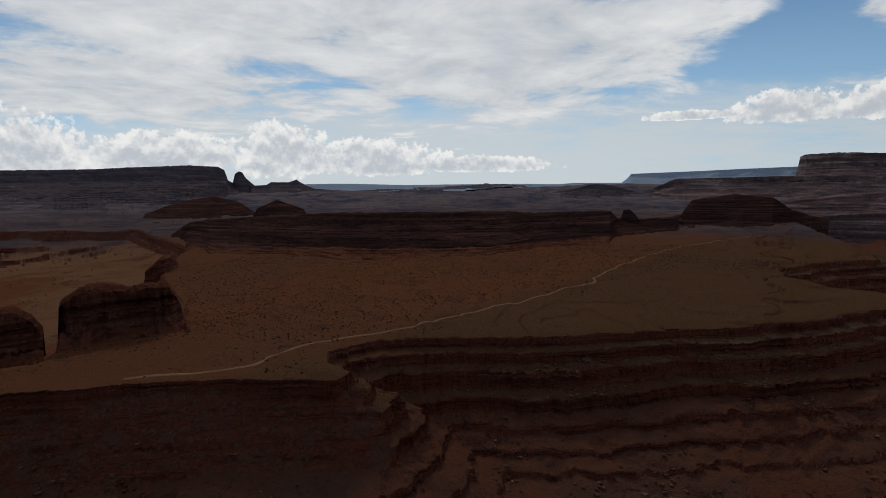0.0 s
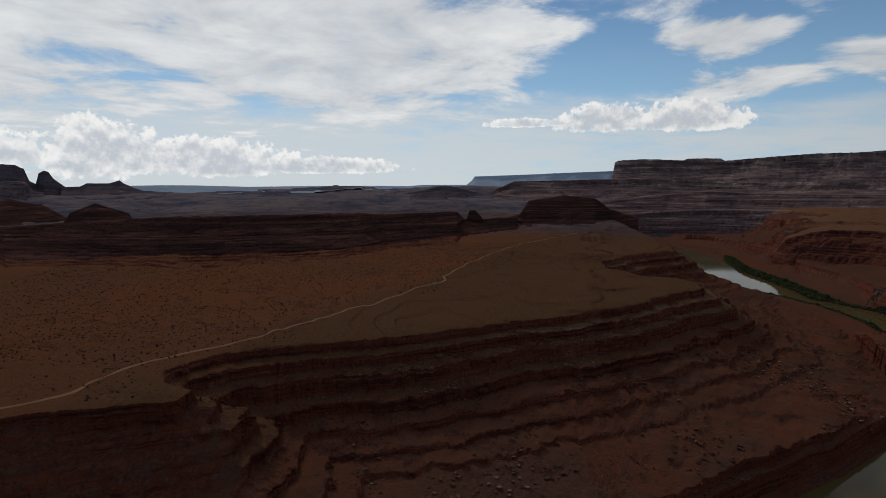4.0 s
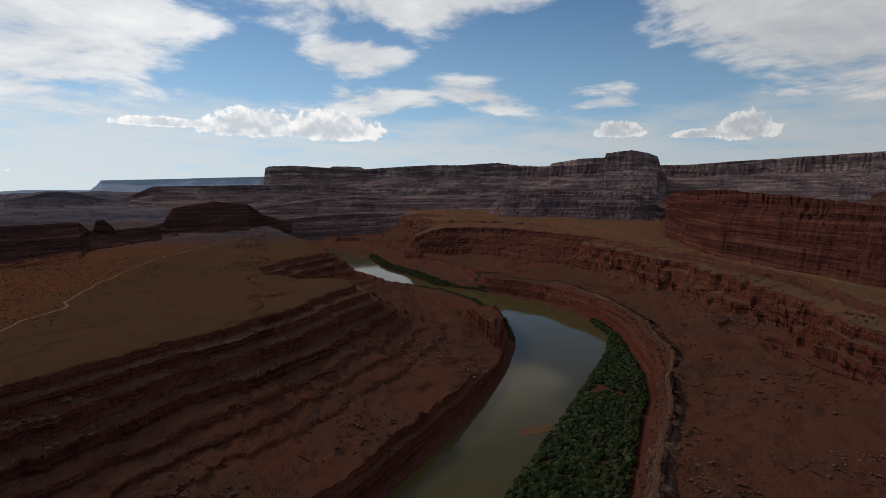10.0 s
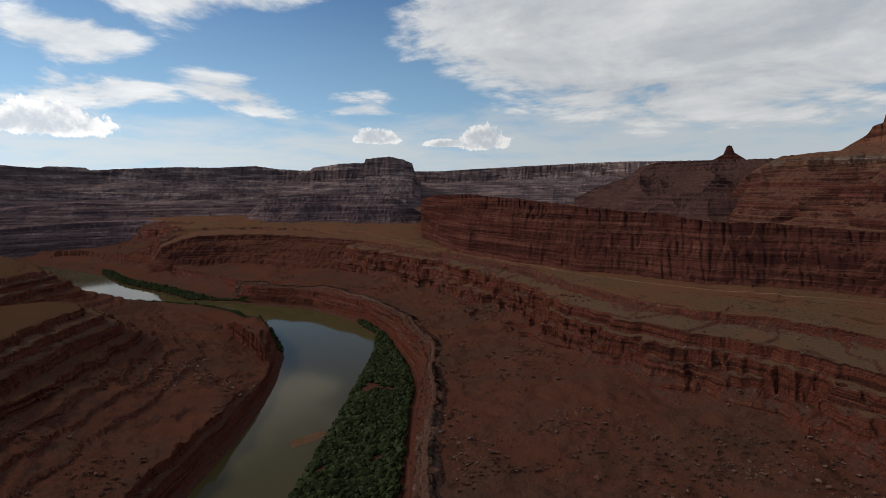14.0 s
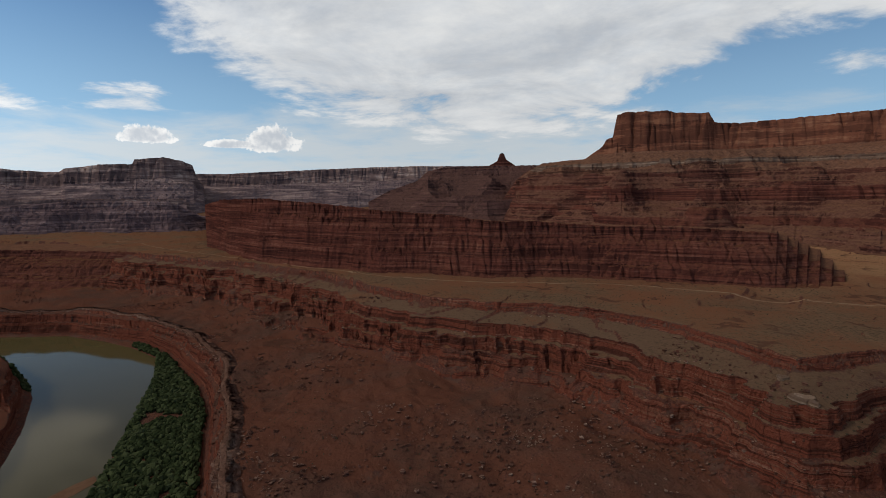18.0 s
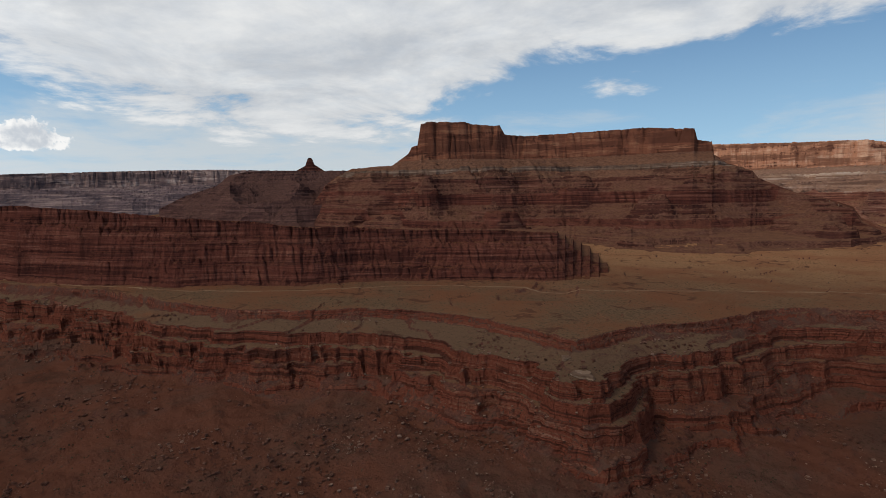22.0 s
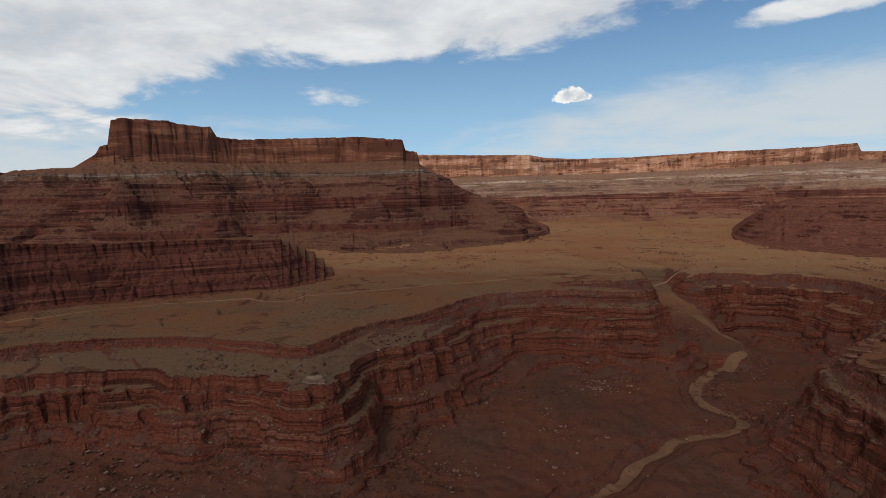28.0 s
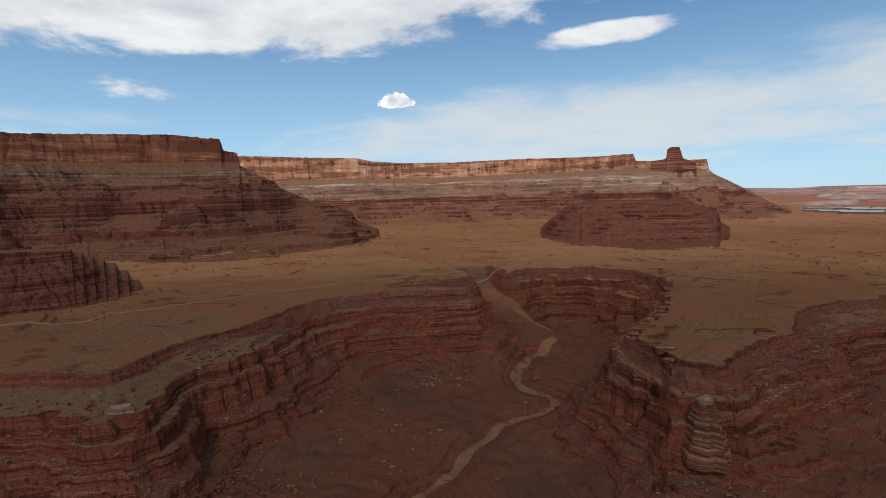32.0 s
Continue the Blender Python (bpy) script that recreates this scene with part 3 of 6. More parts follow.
def ground(x, y):
    """Height of the ground."""
    r = np.hypot(x, y)
    south = smooth(1.07 * x - 220 - y, -150, 150)
    top = 88 + 6 * south
    top = top + 1.6 * fbm(x, y, 90, 4, 3) + 5 * fbm(x, y, 420, 3, 5) * smooth(r, 500, 1200)
    top = top + 0.010 * np.maximum(r - 1100, 0)
    # thin rock ledges that cross the benches
    e = (fbm(x, y, 150, 4, 7) + 0.5) * 6
    top = top + (1.5 + 1.2 * smooth(r, 600, 1000)) * (np.floor(e) + smooth(e - np.floor(e), 0.90, 1.0) - e) * smooth(r, 250, 420)
    # broken, terraced country in the distance, rising to the horizon
    az = np.degrees(np.arctan2(x, y))
    open_land = smooth(az, -60, -35) * smooth(az, 75, 45)
    h = fbm(x, y, 700, 5, 11) * 2.2 + 0.5
    terr = np.floor(h * 5) / 5 + smooth(h * 5 - np.floor(h * 5), 0.72, 1.0) / 5
    top = top + open_land * smooth(r, 1250, 1900) * (terr - 0.5) * (24 + 0.005 * r)
    top = top + smooth(r, 2300, 4800) * (28 + 42 * open_land)
    # canyon walls: the rim weathers back in bays, columns and joints
    d = sample(D_CANYON, x, y)
    near = np.abs(d) < 260
    xs, ys, dn = x[near], y[near], d[near]
    wob = 14 * fbm(xs, ys, 60, 3, 21) + 7 * fbm(xs, ys, 22, 2, 25)
    deep = 42 * fbm(xs, ys, 75, 3, 23) + 12 * fbm(xs, ys, 24, 2, 27)
    joint = np.abs(value(xs / 8.5, ys / 8.5, 31) - 0.5) * 2
    crack = 1 - smooth(np.abs(value(xs / 13, ys / 13, 35) - 0.5), 0.0, 0.07)
    crack = np.maximum(crack, 0.7 * (1 - smooth(np.abs(value(xs / 6.5, ys / 6.5, 37) - 0.5), 0.0, 0.09)))
    chips = 3.8 * (joint - 0.5) + 3.0 * (value(xs / 3.4, ys / 3.4, 33) - 0.5) - 3.0 * crack
    w = smooth(dn, 6, 45)
    n = wob * (1 - w) + deep * w + chips
    dn = dn + n * smooth(dn, -16, 12)
    d[near] = dn
    # north side: one flight of ledges down from the rim
    ease = 1.0 + 0.5 * fbm(xs, ys, 190, 2, 41)
    drop_n = np.interp(np.where(dn > 4, 4 + (dn - 4) / ease, dn), WALL_ND, WALL_N)
    # south side: a thin double rim, a shelf of grey silt, then tall fluted cliffs and talus
    rim = sample(D_CANYON, xs, ys)
    rim = rim + (0.45 * wob + 0.28 * chips + 4.5 * (np.abs(value(xs / 10, ys / 10, 167) - 0.5) * 2 - 0.5)) * smooth(rim, -16, 4)
    e = sample(D_SHELF, xs, ys)
    buttress = 9 * (np.abs(value(xs / 24, ys / 24, 161) - 0.5) * 2 - 0.5) + 5 * (np.abs(value(xs / 11, ys / 11, 163) - 0.5) * 2 - 0.5)
    edge = e + (0.7 * wob + 0.2 * chips) * smooth(e, -20, 0) + buttress * smooth(e, -4, 6)
    back = np.maximum(rim - 6, 0)
    step_s = np.interp(rim, [-40, -8, -1, 0, 1.8, 4.2, 5.8, 6.4, 400], [0, 0.3, 0.8, 1.2, 4.4, 5.0, 8.0, 8.2, 8.2])
    worn = smooth(value(xs / 38, ys / 38, 165), 0.5, 0.8)
    step_s = step_s + (np.interp(rim, [-40, -6, 0, 14, 400], [0, 0.3, 1.5, 8.2, 8.2]) - step_s) * 0.7 * worn
    shelf = 6.0 * back / np.maximum(back + np.maximum(-edge, 0.0), 1.0)
    big = smooth(np.hypot(xs, ys), 470, 800)
    stretch = 1.0 + 1.5 * smooth(xs - 0.6 * ys, 470, 640) * (1 - 0.8 * big) + 0.7 * fbm(xs, ys, 150, 2, 43) + 0.5 * np.exp(-((xs - 20) ** 2 + (ys + 720) ** 2) / 190 ** 2)
    f = np.where(edge > 2, 2 + (edge - 2) / stretch, edge)
    cover = smooth(fbm(xs, ys, 62, 3, 47) + 0.004 * np.minimum(f, 40), -0.02, 0.16)
    cliffs = np.zeros_like(f)
    merge, west = smooth(value(xs / 95, ys / 95, 171), 0.40, 0.56), smooth(xs - 0.3 * ys, 400, 480)
    for k, (e0, wide, tall, ragged, flute) in enumerate(SOUTH_TIERS):
        if k == 2:
            e0 = e0 - (e0 - 6.5) * merge
        bay = ragged * (7 * (value(xs / 31, ys / 31, 101 + k) - 0.5) + 3.5 * (value(xs / 11, ys / 11, 111 + k) - 0.5))
        ribs = flute * (2.2 * (np.abs(value(xs / 7.5, ys / 7.5, 121 + k) - 0.5) * 2 - 0.5) + 0.8 * (value(xs / 2.6, ys / 2.6, 131 + k) - 0.5))
        ribs = ribs + big * flute * (11 * (np.abs(value(xs / 19, ys / 19, 141 + k) - 0.5) * 2 - 0.5) + 12 * (value(xs / 70, ys / 70, 151 + k) - 0.5))
        ribs = ribs + (k in (1, 2)) * west * (6.5 * (np.abs(value(xs / 9.5, ys / 9.5, 173 + k) - 0.5) * 2 - 0.5))
        t = np.clip((f + bay + ribs - e0 - (2.5 * ragged if k else 0)) / wide, 0, 1)
        bury = 0.0 if k == 0 else 0.5 * cover * smooth(f, 6, 20) * (1 - 0.6 * big)
        cliffs = cliffs + tall * (t * (1 - bury) + bury * np.clip((f - e0 + 4) / 18, 0, 1))
    drop_s = step_s + shelf + cliffs + np.interp(f, SOUTH_EASE_D, SOUTH_EASE_Z)
    drop = np.where(d > 0, 80.0, 0.0)
    sn = south[near]
    drop[near] = drop_n * (1 - sn) + drop_s * sn
    wall = top - drop
    # the canyon floor is a low bench above the river, lower in the side canyon
    bench = 33 + 7 * fbm(x, y, 110, 3, 49) - 15 * smooth(-y, 120, 320) + 0.03 * np.clip(120 - sample(D_SHELF, x, y), 0, 120)
    bench = np.where(south > 0.5, bench, -99.0)
    wall = np.where(d > 0, np.maximum(wall, bench) + 2.0 * np.exp(-((wall - bench) / 5.0) ** 2) * (south > 0.5), wall)
    # gullies and blocks on the talus
    scree = smooth(np.where(south > 0.5, sample(D_SHELF, x, y) + 14, d), 18, 70)
    wall = wall + scree * (10 * fbm(x, y, 55, 4, 51) + 4.2 * fbm(x, y, 11, 3, 55))
    q = -sample(D_FLOOD, x, y)
    q = q + smooth(q, 2, 14) * (9 * fbm(x, y, 30, 3, 61) + 3 * (np.abs(value(x / 6, y / 6, 65) - 0.5) * 2 - 0.5))
    reach = smooth(y, 400, 520) * smooth(1.07 * x - 220 - y, 135, 95) * smooth(x, 560, 640)
    low = np.interp(q, BANK_D, BANK_Z) * (1 - 0.75 * reach * smooth(q, 140, 60)) + smooth(q, 20, 50) * (3.0 * fbm(x, y, 40, 4, 67) + 1.4 * fbm(x, y, 8, 2, 69))
    flood = np.interp(sample(D_RIVER, x, y), [-10, -1, 0, 12], [2.6, 1.2, 0.1, -4.0]) + 0.8 * fbm(x, y, 14, 2, 63) * (q > -2)
    low = np.where(q < 1.5, np.minimum(flood, 2.8), np.maximum(low, 1.2))
    z = np.where(d > -2, np.minimum(wall, low), wall)
    # the dry wash has cut itself a channel with broken banks
    c = sample(D_WASH, x, y) + 9 * fbm(x, y, 28, 3, 95)
    z = z - np.interp(c, [5, 7.5, 13, 15, 28], [5.5, 3.2, 2.6, 0.6, 0]) * smooth(d, 10, 40) * smooth(sample(D_FLOOD, x, y), -8, -30)
    # a ramp of sand climbs out at the head of the side canyon
    c = sample(D_RAMP, x, y) + 34 * fbm(x, y, 46, 3, 99)
    z = z + (np.interp(-y, [600, 660, 720, 790, 880], [24, 38, 56, 78, 95]) + 2 * fbm(x, y, 30, 2, 98) - z) * smooth(c, 34, 14)
    # a shallow draw with rock ledges on the southern bench
    w = sample(D_DRAW, x, y) + 10 * fbm(x, y, 44, 2, 73)
    z = z - np.interp(w, [-6, 0, 4, 9, 14, 24], [0, 0.2, 2.2, 2.8, 4.6, 5])
    # the sunk country to the west
    b = sample(D_BASIN, x, y)
    b = b + 14 * fbm(x, y, 80, 4, 71)
    z = z - np.interp(b, [-5, 0, 6, 14, 20, 90, 400], [0, 2, 13, 16, 24, 31, 40]) * smooth(d, 30, -10)
    h = fbm(x, y, 260, 5, 77) * 2.4 + 0.5
    terr = np.floor(h * 4) / 4 + smooth(h * 4 - np.floor(h * 4), 0.8, 1.0) / 4
    z = z + smooth(b, 40, 160) * smooth(r, 1150, 1500) * (terr - 0.3) * 44 * smooth(d, 30, -10)
    return z


def meet(azimuth, elevation):
    """Where a line of sight from the eye first meets the ground."""
    r = np.arange(60.0, 1500.0, 0.5)
    x, y = at(azimuth, 1.0)
    k = int(np.argmax(ground(r * x, r * y) > 200 + r * math.tan(radians(elevation))))
    return float(r[k] * x), float(r[k] * y)


def height(x, y):
    return float(ground(np.array([float(x)]), np.array([float(y)]))[0])


def link(name, verts, faces, mat, parent=None, label="", smooth_shade=True):
    """One mesh object from arrays of places and of quads or triangles."""
    me = bpy.data.meshes.new(name)
    verts, faces = np.asarray(verts, np.float32), np.asarray(faces, np.int32)
    k = faces.shape[1]
    me.vertices.add(len(verts))
    me.vertices.foreach_set("co", verts.ravel())
    me.loops.add(faces.size)
    me.loops.foreach_set("vertex_index", faces.ravel())
    me.polygons.add(len(faces))
    me.polygons.foreach_set("loop_start", np.arange(0, faces.size, k, dtype=np.int32))
    me.polygons.foreach_set("loop_total", np.full(len(faces), k, np.int32))
    me.polygons.foreach_set("use_smooth", np.full(len(faces), smooth_shade))
    me.update(calc_edges=True)
    me.materials.append(mat)
    ob = new(name, me)
    ob.parent = parent
    return tagged(ob, label) if label else ob


def lattice(rows, cols, wrap=False):
    """Quads of a grid of vertices with that many rows and columns."""
    i, j = np.meshgrid(np.arange(rows - 1), np.arange(cols if wrap else cols - 1), indexing="ij")
    k = (j + 1) % cols
    return np.stack([i * cols + j, i * cols + k, (i + 1) * cols + k, (i + 1) * cols + j], -1).reshape(-1, 4)


# ---------------------------------------------------------------- the ground: one sheet out to the horizon
def build_ground():
    azs = np.radians(np.concatenate([np.arange(-44, 204, 0.145), np.arange(204, 316, 1.5)]))
    fine_r = np.exp(np.linspace(math.log(25), math.log(4850), 1900))
    ROWS = 540
    some = azs[::3]
    weight = np.zeros((len(some), len(fine_r) - 1))
    for s in range(0, len(some), 150):
        a = some[s:s + 150, None]
        z = ground((fine_r * np.sin(a)).ravel(), (fine_r * np.cos(a)).ravel()).reshape(len(a), -1)
        dz = np.abs(np.diff(z, axis=1)) / fine_r[None, 1:]
        weight[s:s + 150] = np.minimum(dz, 0.03) * 3.0 + np.diff(np.log(fine_r))[None] * (0.30 + 0.5 * np.exp(-((fine_r[1:] - 450) / 350) ** 2))
    weight = np.repeat(weight, 3, axis=0)[:len(azs)]
    # neighbouring bearings share their spacing, so the rows run on evenly
    pad = np.concatenate([weight[-12:], weight, weight[:12]])
    run = np.cumsum(np.concatenate([np.zeros((1, pad.shape[1])), pad]), 0)
    weight = (run[25:] - run[:-25]) / 25
    verts = np.zeros((len(azs), ROWS, 3), np.float32)
    for k, a in enumerate(azs):
        c = np.concatenate([[0], np.cumsum(weight[k])])
        verts[k, :, 0] = np.interp(np.linspace(0, c[-1], ROWS), c, fine_r)
    verts[:, 0, 0] = 0.3
    r = verts[:, :, 0].astype(float)
    X, Y = r * np.sin(azs)[:, None], r * np.cos(azs)[:, None]
    for s in range(0, len(azs), 200):
        verts[s:s + 200, :, 2] = ground(X[s:s + 200].ravel(), Y[s:s + 200].ravel()).reshape(-1, ROWS)
    verts[:, :, 0], verts[:, :, 1] = X, Y
    verts = verts.transpose(1, 0, 2)
    faces = lattice(ROWS, len(azs), True)
    verts = verts.reshape(-1, 3)
    ob = link("ground", verts, faces, GROUND)
    a, b, c = (verts[faces[:, k]] for k in (0, 1, 2))
    up = np.cross(b - a, c - a)
    ob.data.polygons.foreach_set("use_smooth", np.abs(up[:, 2]) > 0.86 * np.linalg.norm(up, axis=1))
    return tagged(ob, "red layered canyon ground with sandy benches and talus", "ground", kind="structure")


build_ground()


# ---------------------------------------------------------------- water
def build_water():
    def walk_line(line, count):
        p = np.array(line, float)
        s = np.concatenate([[0], np.cumsum(np.hypot(*np.diff(p, axis=0).T))])
        t = np.linspace(0, s[-1], count)
        return np.stack([np.interp(t, s, p[:, 0]), np.interp(t, s, p[:, 1])], 1)
    a, b = walk_line(NORTH_BANK, 220), walk_line(SOUTH_BANK[::-1], 220)
    rows = []
    for k in np.linspace(-0.35, 1.35, 12):
        rows.append(np.column_stack([a + (b - a) * k, np.full(220, 0.0)]))
    m, n, bs, geo = material("silty_green_river_water", 0.06)
    p = geo.outputs["Position"]
    bs.inputs["Specular IOR Level"].default_value = 0.25
    bs.inputs["IOR"].default_value = 1.2
    n.put(bs.inputs["Base Color"], n.mix(n.noise(p, 0.01, 4.0), (0.082, 0.067, 0.027), (0.097, 0.079, 0.033)))
    bump(n, bs, n.math("ADD", n.noise(p, 0.35, 4.0, 0.6), n.noise(p, 0.03, 2.0)), 0.05, 0.15)
    ob = link("river", np.concatenate(rows), lattice(12, 220), m)
    tagged(ob, "still olive-brown river mirroring the clouded sky", "river", kind="structure")


build_water()


# ---------------------------------------------------------------- mesas, buttes and cliffs
# one band of a rock wall: name, height share from the top, run share, rows, material, style
def mesa_bands(cap, upper, ledge, low=ROCK_LOW, face=ROCK_RED):
    """The beds of a full mesa wall, from the caprock down: cliffs and slopes in turn."""
    return [("cap_cliff", 0.0, 0.25, 0.0, 0.03, 44, cap, "cliff"), ("cap_slope", 0.25, 0.36, 0.03, 0.17, 24, upper, "slope"),
            ("upper_ledge", 0.36, 0.40, 0.17, 0.18, 10, ledge, "cliff"), ("upper_slope", 0.40, 0.48, 0.18, 0.28, 24, upper, "steps"),
            ("middle_ledge", 0.48, 0.515, 0.28, 0.29, 10, low, "cliff"), ("middle_slope", 0.515, 0.62, 0.29, 0.43, 36, low, "steps"),
            ("dark_cliff", 0.62, 0.715, 0.43, 0.455, 24, face, "cliff"), ("lower_slope", 0.715, 0.83, 0.455, 0.64, 36, low, "steps"),
            ("lower_cliff", 0.83, 0.89, 0.64, 0.67, 16, face, "cliff"), ("foot_slope", 0.89, 1.0, 0.67, 1.0, 32, low, "steps")]


FULL = mesa_bands(ROCK_CAP, ROCK_SLOPE, GREY_LEDGE)
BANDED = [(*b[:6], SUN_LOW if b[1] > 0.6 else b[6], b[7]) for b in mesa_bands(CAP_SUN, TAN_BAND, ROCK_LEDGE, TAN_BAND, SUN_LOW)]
MOUND_RED = rock("dark_red_mound_beds", (0.045, 0.018, 0.015), (0.145, 0.050, 0.036), (0.27, 0.12, 0.085), 0.14, 0.04, 0.15, drip=0.3, scree=(0.20, 0.082, 0.055))
SUN_MOUND = [("bedded_slope", 0.0, 0.45, 0.0, 0.32, 44, MOUND_RED, "steps"), ("lower_cliff", 0.45, 0.84, 0.32, 0.62, 40, MOUND_RED, "steps"), ("foot_slope", 0.84, 1.0, 0.62, 1.0, 20, MOUND_RED, "steps")]
CLIFF = [("cap_cliff", 0.0, 0.16, 0.0, 0.06, 10, ROCK_RED, "cliff"), ("upper_ledge", 0.16, 0.34, 0.06, 0.28, 14, ROCK_RED, "steps"),
         ("middle_cliff", 0.34, 0.58, 0.28, 0.40, 16, ROCK_RED, "cliff"), ("middle_ledge", 0.58, 0.70, 0.40, 0.56, 10, ROCK_RED, "steps"),
         ("lower_cliff", 0.70, 0.88, 0.56, 0.68, 12, ROCK_RED, "cliff"), ("talus", 0.88, 1.0, 0.68, 1.0, 8, ROCK_RED, "slope")]
MOUND = [("bedded_slope", 0.0, 0.45, 0.0, 0.32, 30, ROCK_LOW, "steps"), ("lower_cliff", 0.45, 0.84, 0.32, 0.62, 26, ROCK_RED, "steps"),
         ("foot_slope", 0.84, 1.0, 0.62, 1.0, 14, ROCK_RED, "slope")]
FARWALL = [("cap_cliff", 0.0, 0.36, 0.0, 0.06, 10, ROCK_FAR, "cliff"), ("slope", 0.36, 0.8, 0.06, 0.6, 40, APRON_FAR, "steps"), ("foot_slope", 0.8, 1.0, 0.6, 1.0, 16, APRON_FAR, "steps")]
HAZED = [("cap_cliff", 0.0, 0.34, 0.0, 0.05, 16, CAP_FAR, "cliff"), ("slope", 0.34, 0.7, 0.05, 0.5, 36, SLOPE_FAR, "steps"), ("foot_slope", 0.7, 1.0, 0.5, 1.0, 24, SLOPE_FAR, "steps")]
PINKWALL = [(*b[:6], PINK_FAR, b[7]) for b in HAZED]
DARKCLIFF = [(*b[:6], ROCK_BAND, b[7]) for b in CLIFF]
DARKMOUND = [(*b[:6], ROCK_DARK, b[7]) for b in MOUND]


def rock_wall(name, label, category, columns, bands, group="", seed=1, back=180.0, cell=0.08, rough=1.0, top_mat=None, unit=1.0, dip=0.0, level=None, spurs=1.0):
    """A mesa, butte or line of cliffs. columns: azimuth, elevation and distance of the rim, azimuth and distance
    of the foot, and the elevation of the top bed where the rim has worn down below it."""
    c = np.array([(*k, k[1])[:6] for k in columns], float)
    tx, ty = c[:, 2] * np.sin(np.radians(c[:, 0])), c[:, 2] * np.cos(np.radians(c[:, 0]))
    tz = EYE[2] + c[:, 2] * np.tan(np.radians(c[:, 1]))
    bed = EYE[2] + c[:, 2] * np.tan(np.radians(c[:, 5]))
    fx, fy = c[:, 4] * np.sin(np.radians(c[:, 3])), c[:, 4] * np.cos(np.radians(c[:, 3]))
    span = np.abs(np.diff(c[:, 0])) + 0.35 * np.abs(np.diff(c[:, 3])) + np.abs(np.diff(c[:, 1])) * 0.6
    s = np.concatenate([[0], np.cumsum(np.maximum(span, 0.02))])
    n = max(24, int(s[-1] / cell))
    t = np.unique(np.concatenate([np.linspace(0, s[-1], n), s]))
    n = len(t)
    tx, ty, tz, fx, fy, bed = (np.interp(t, s, v) for v in (tx, ty, tz, fx, fy, bed))
    fz = ground(fx, fy) - 6
    along = np.concatenate([[0], np.cumsum(np.hypot(np.diff(tx), np.diff(ty)))])
    run = np.maximum(np.hypot(fx - tx, fy - ty), 1.0)
    ox, oy = (fx - tx) / run, (fy - ty) / run
    H = tz - fz
    thing = tagged(new(name), label, category, group)
    thing.location = (float(fx.mean()), float(fy.mean()), float(fz.mean()))
    base = np.array(thing.location)
    along = along / unit
    bay = fbm(along, along * 0, 140, 3, seed) * 0.07 * max(1.0, unit) * run
    # spurs with sharp noses stand out between rounded bays
    nose = 1 - np.abs(value(along / 190, along * 0 + 4, seed + 5) * 2 - 1) + 0.4 * (1 - np.abs(value(along / 75, along * 0 + 6, seed + 7) * 2 - 1))
    spur = (nose - 0.75) * 0.24 * spurs * np.minimum(run, 600)
    flute = fbm(along, along * 0 + 5, 26, 3, seed + 9) * 9 * unit + (np.abs(value(along / 11, along * 0, seed + 13) - 0.5) - 0.25) * 11 * unit
    cleft = -np.maximum(0, value(along / 34, along * 0 + 2, seed + 15) - 0.72) * 32 * unit
    gully = fbm(along, along * 0 + 9, 60, 4, seed + 19)
    tz = tz + (fbm(along, along * 0, 30, 3, seed + 23) * 3.0) * rough
    # with a level given the beds lie flat, however high or low the rim stands
    hs, os = [b[1] for b in bands] + [1.0], [b[3] for b in bands] + [1.0]
    ref_top = np.maximum(bed, tz) if level is None else level + tz * 0
    ref = ref_top - fz
    cut = np.clip((ref_top - tz) / np.maximum(ref, 1), 0, 0.95)
    oc = np.interp(cut, hs, os)
    prev = None
    for bname, h0, h1, o0, o1, rows, mat, style in bands:
        verts = []
        for k in range(rows + 1):
            q = k / rows
            h, o = h0 + (h1 - h0) * q, o0 + (o1 - o0) * q
            z = ref_top - ref * h
            if h < hs[1]:
                z = np.where(tz > ref_top, tz - (tz - ref_top + ref * hs[1]) * h / hs[1], z)
            z = np.minimum(tz, z)
            o = np.clip((o - oc) / (1 - oc), 0, 1)
            if style == "steps":       # hard and soft beds in turn
                thick = np.clip(0.045 * float(H.mean()), 2.2, 9.5)
                zb = (z + 0.5 * thick * fbm(along, along * 0, 120, 3, seed)) / thick
                zb = zb + 0.9 * value(zb / 2.3, zb * 0, seed + 3)
                slope = (o1 - o0) / ((h1 - h0) * np.maximum(H, 1.0))
                tread = np.floor(zb) + smooth(zb - np.floor(zb), 0.0, 0.35) - zb
                zc = zb * 2.7 + 0.6 * value(along / 60, zb, seed + 4)
                tread = tread + (np.floor(zc) + smooth(zc - np.floor(zc), 0.0, 0.5) - zc) / 2.7
                bare = smooth(value(along / 110, z / (12 * thick), seed + 6) + 0.3 * (value(along / 24, z / (4 * thick), seed + 8) - 0.5), 0.25, 0.55)
                o = o - np.minimum(slope * thick, 11.0 / run) * tread * (0.35 + 0.65 * bare) * 0.95
            live = np.where(cut > 0.01, smooth(h - cut, 0.0, 0.05), 1.0)
            off = run * o + live * (bay * (0.5 + 0.5 * h) + spur * float(smooth(np.array(h), 0.15, 0.7)))
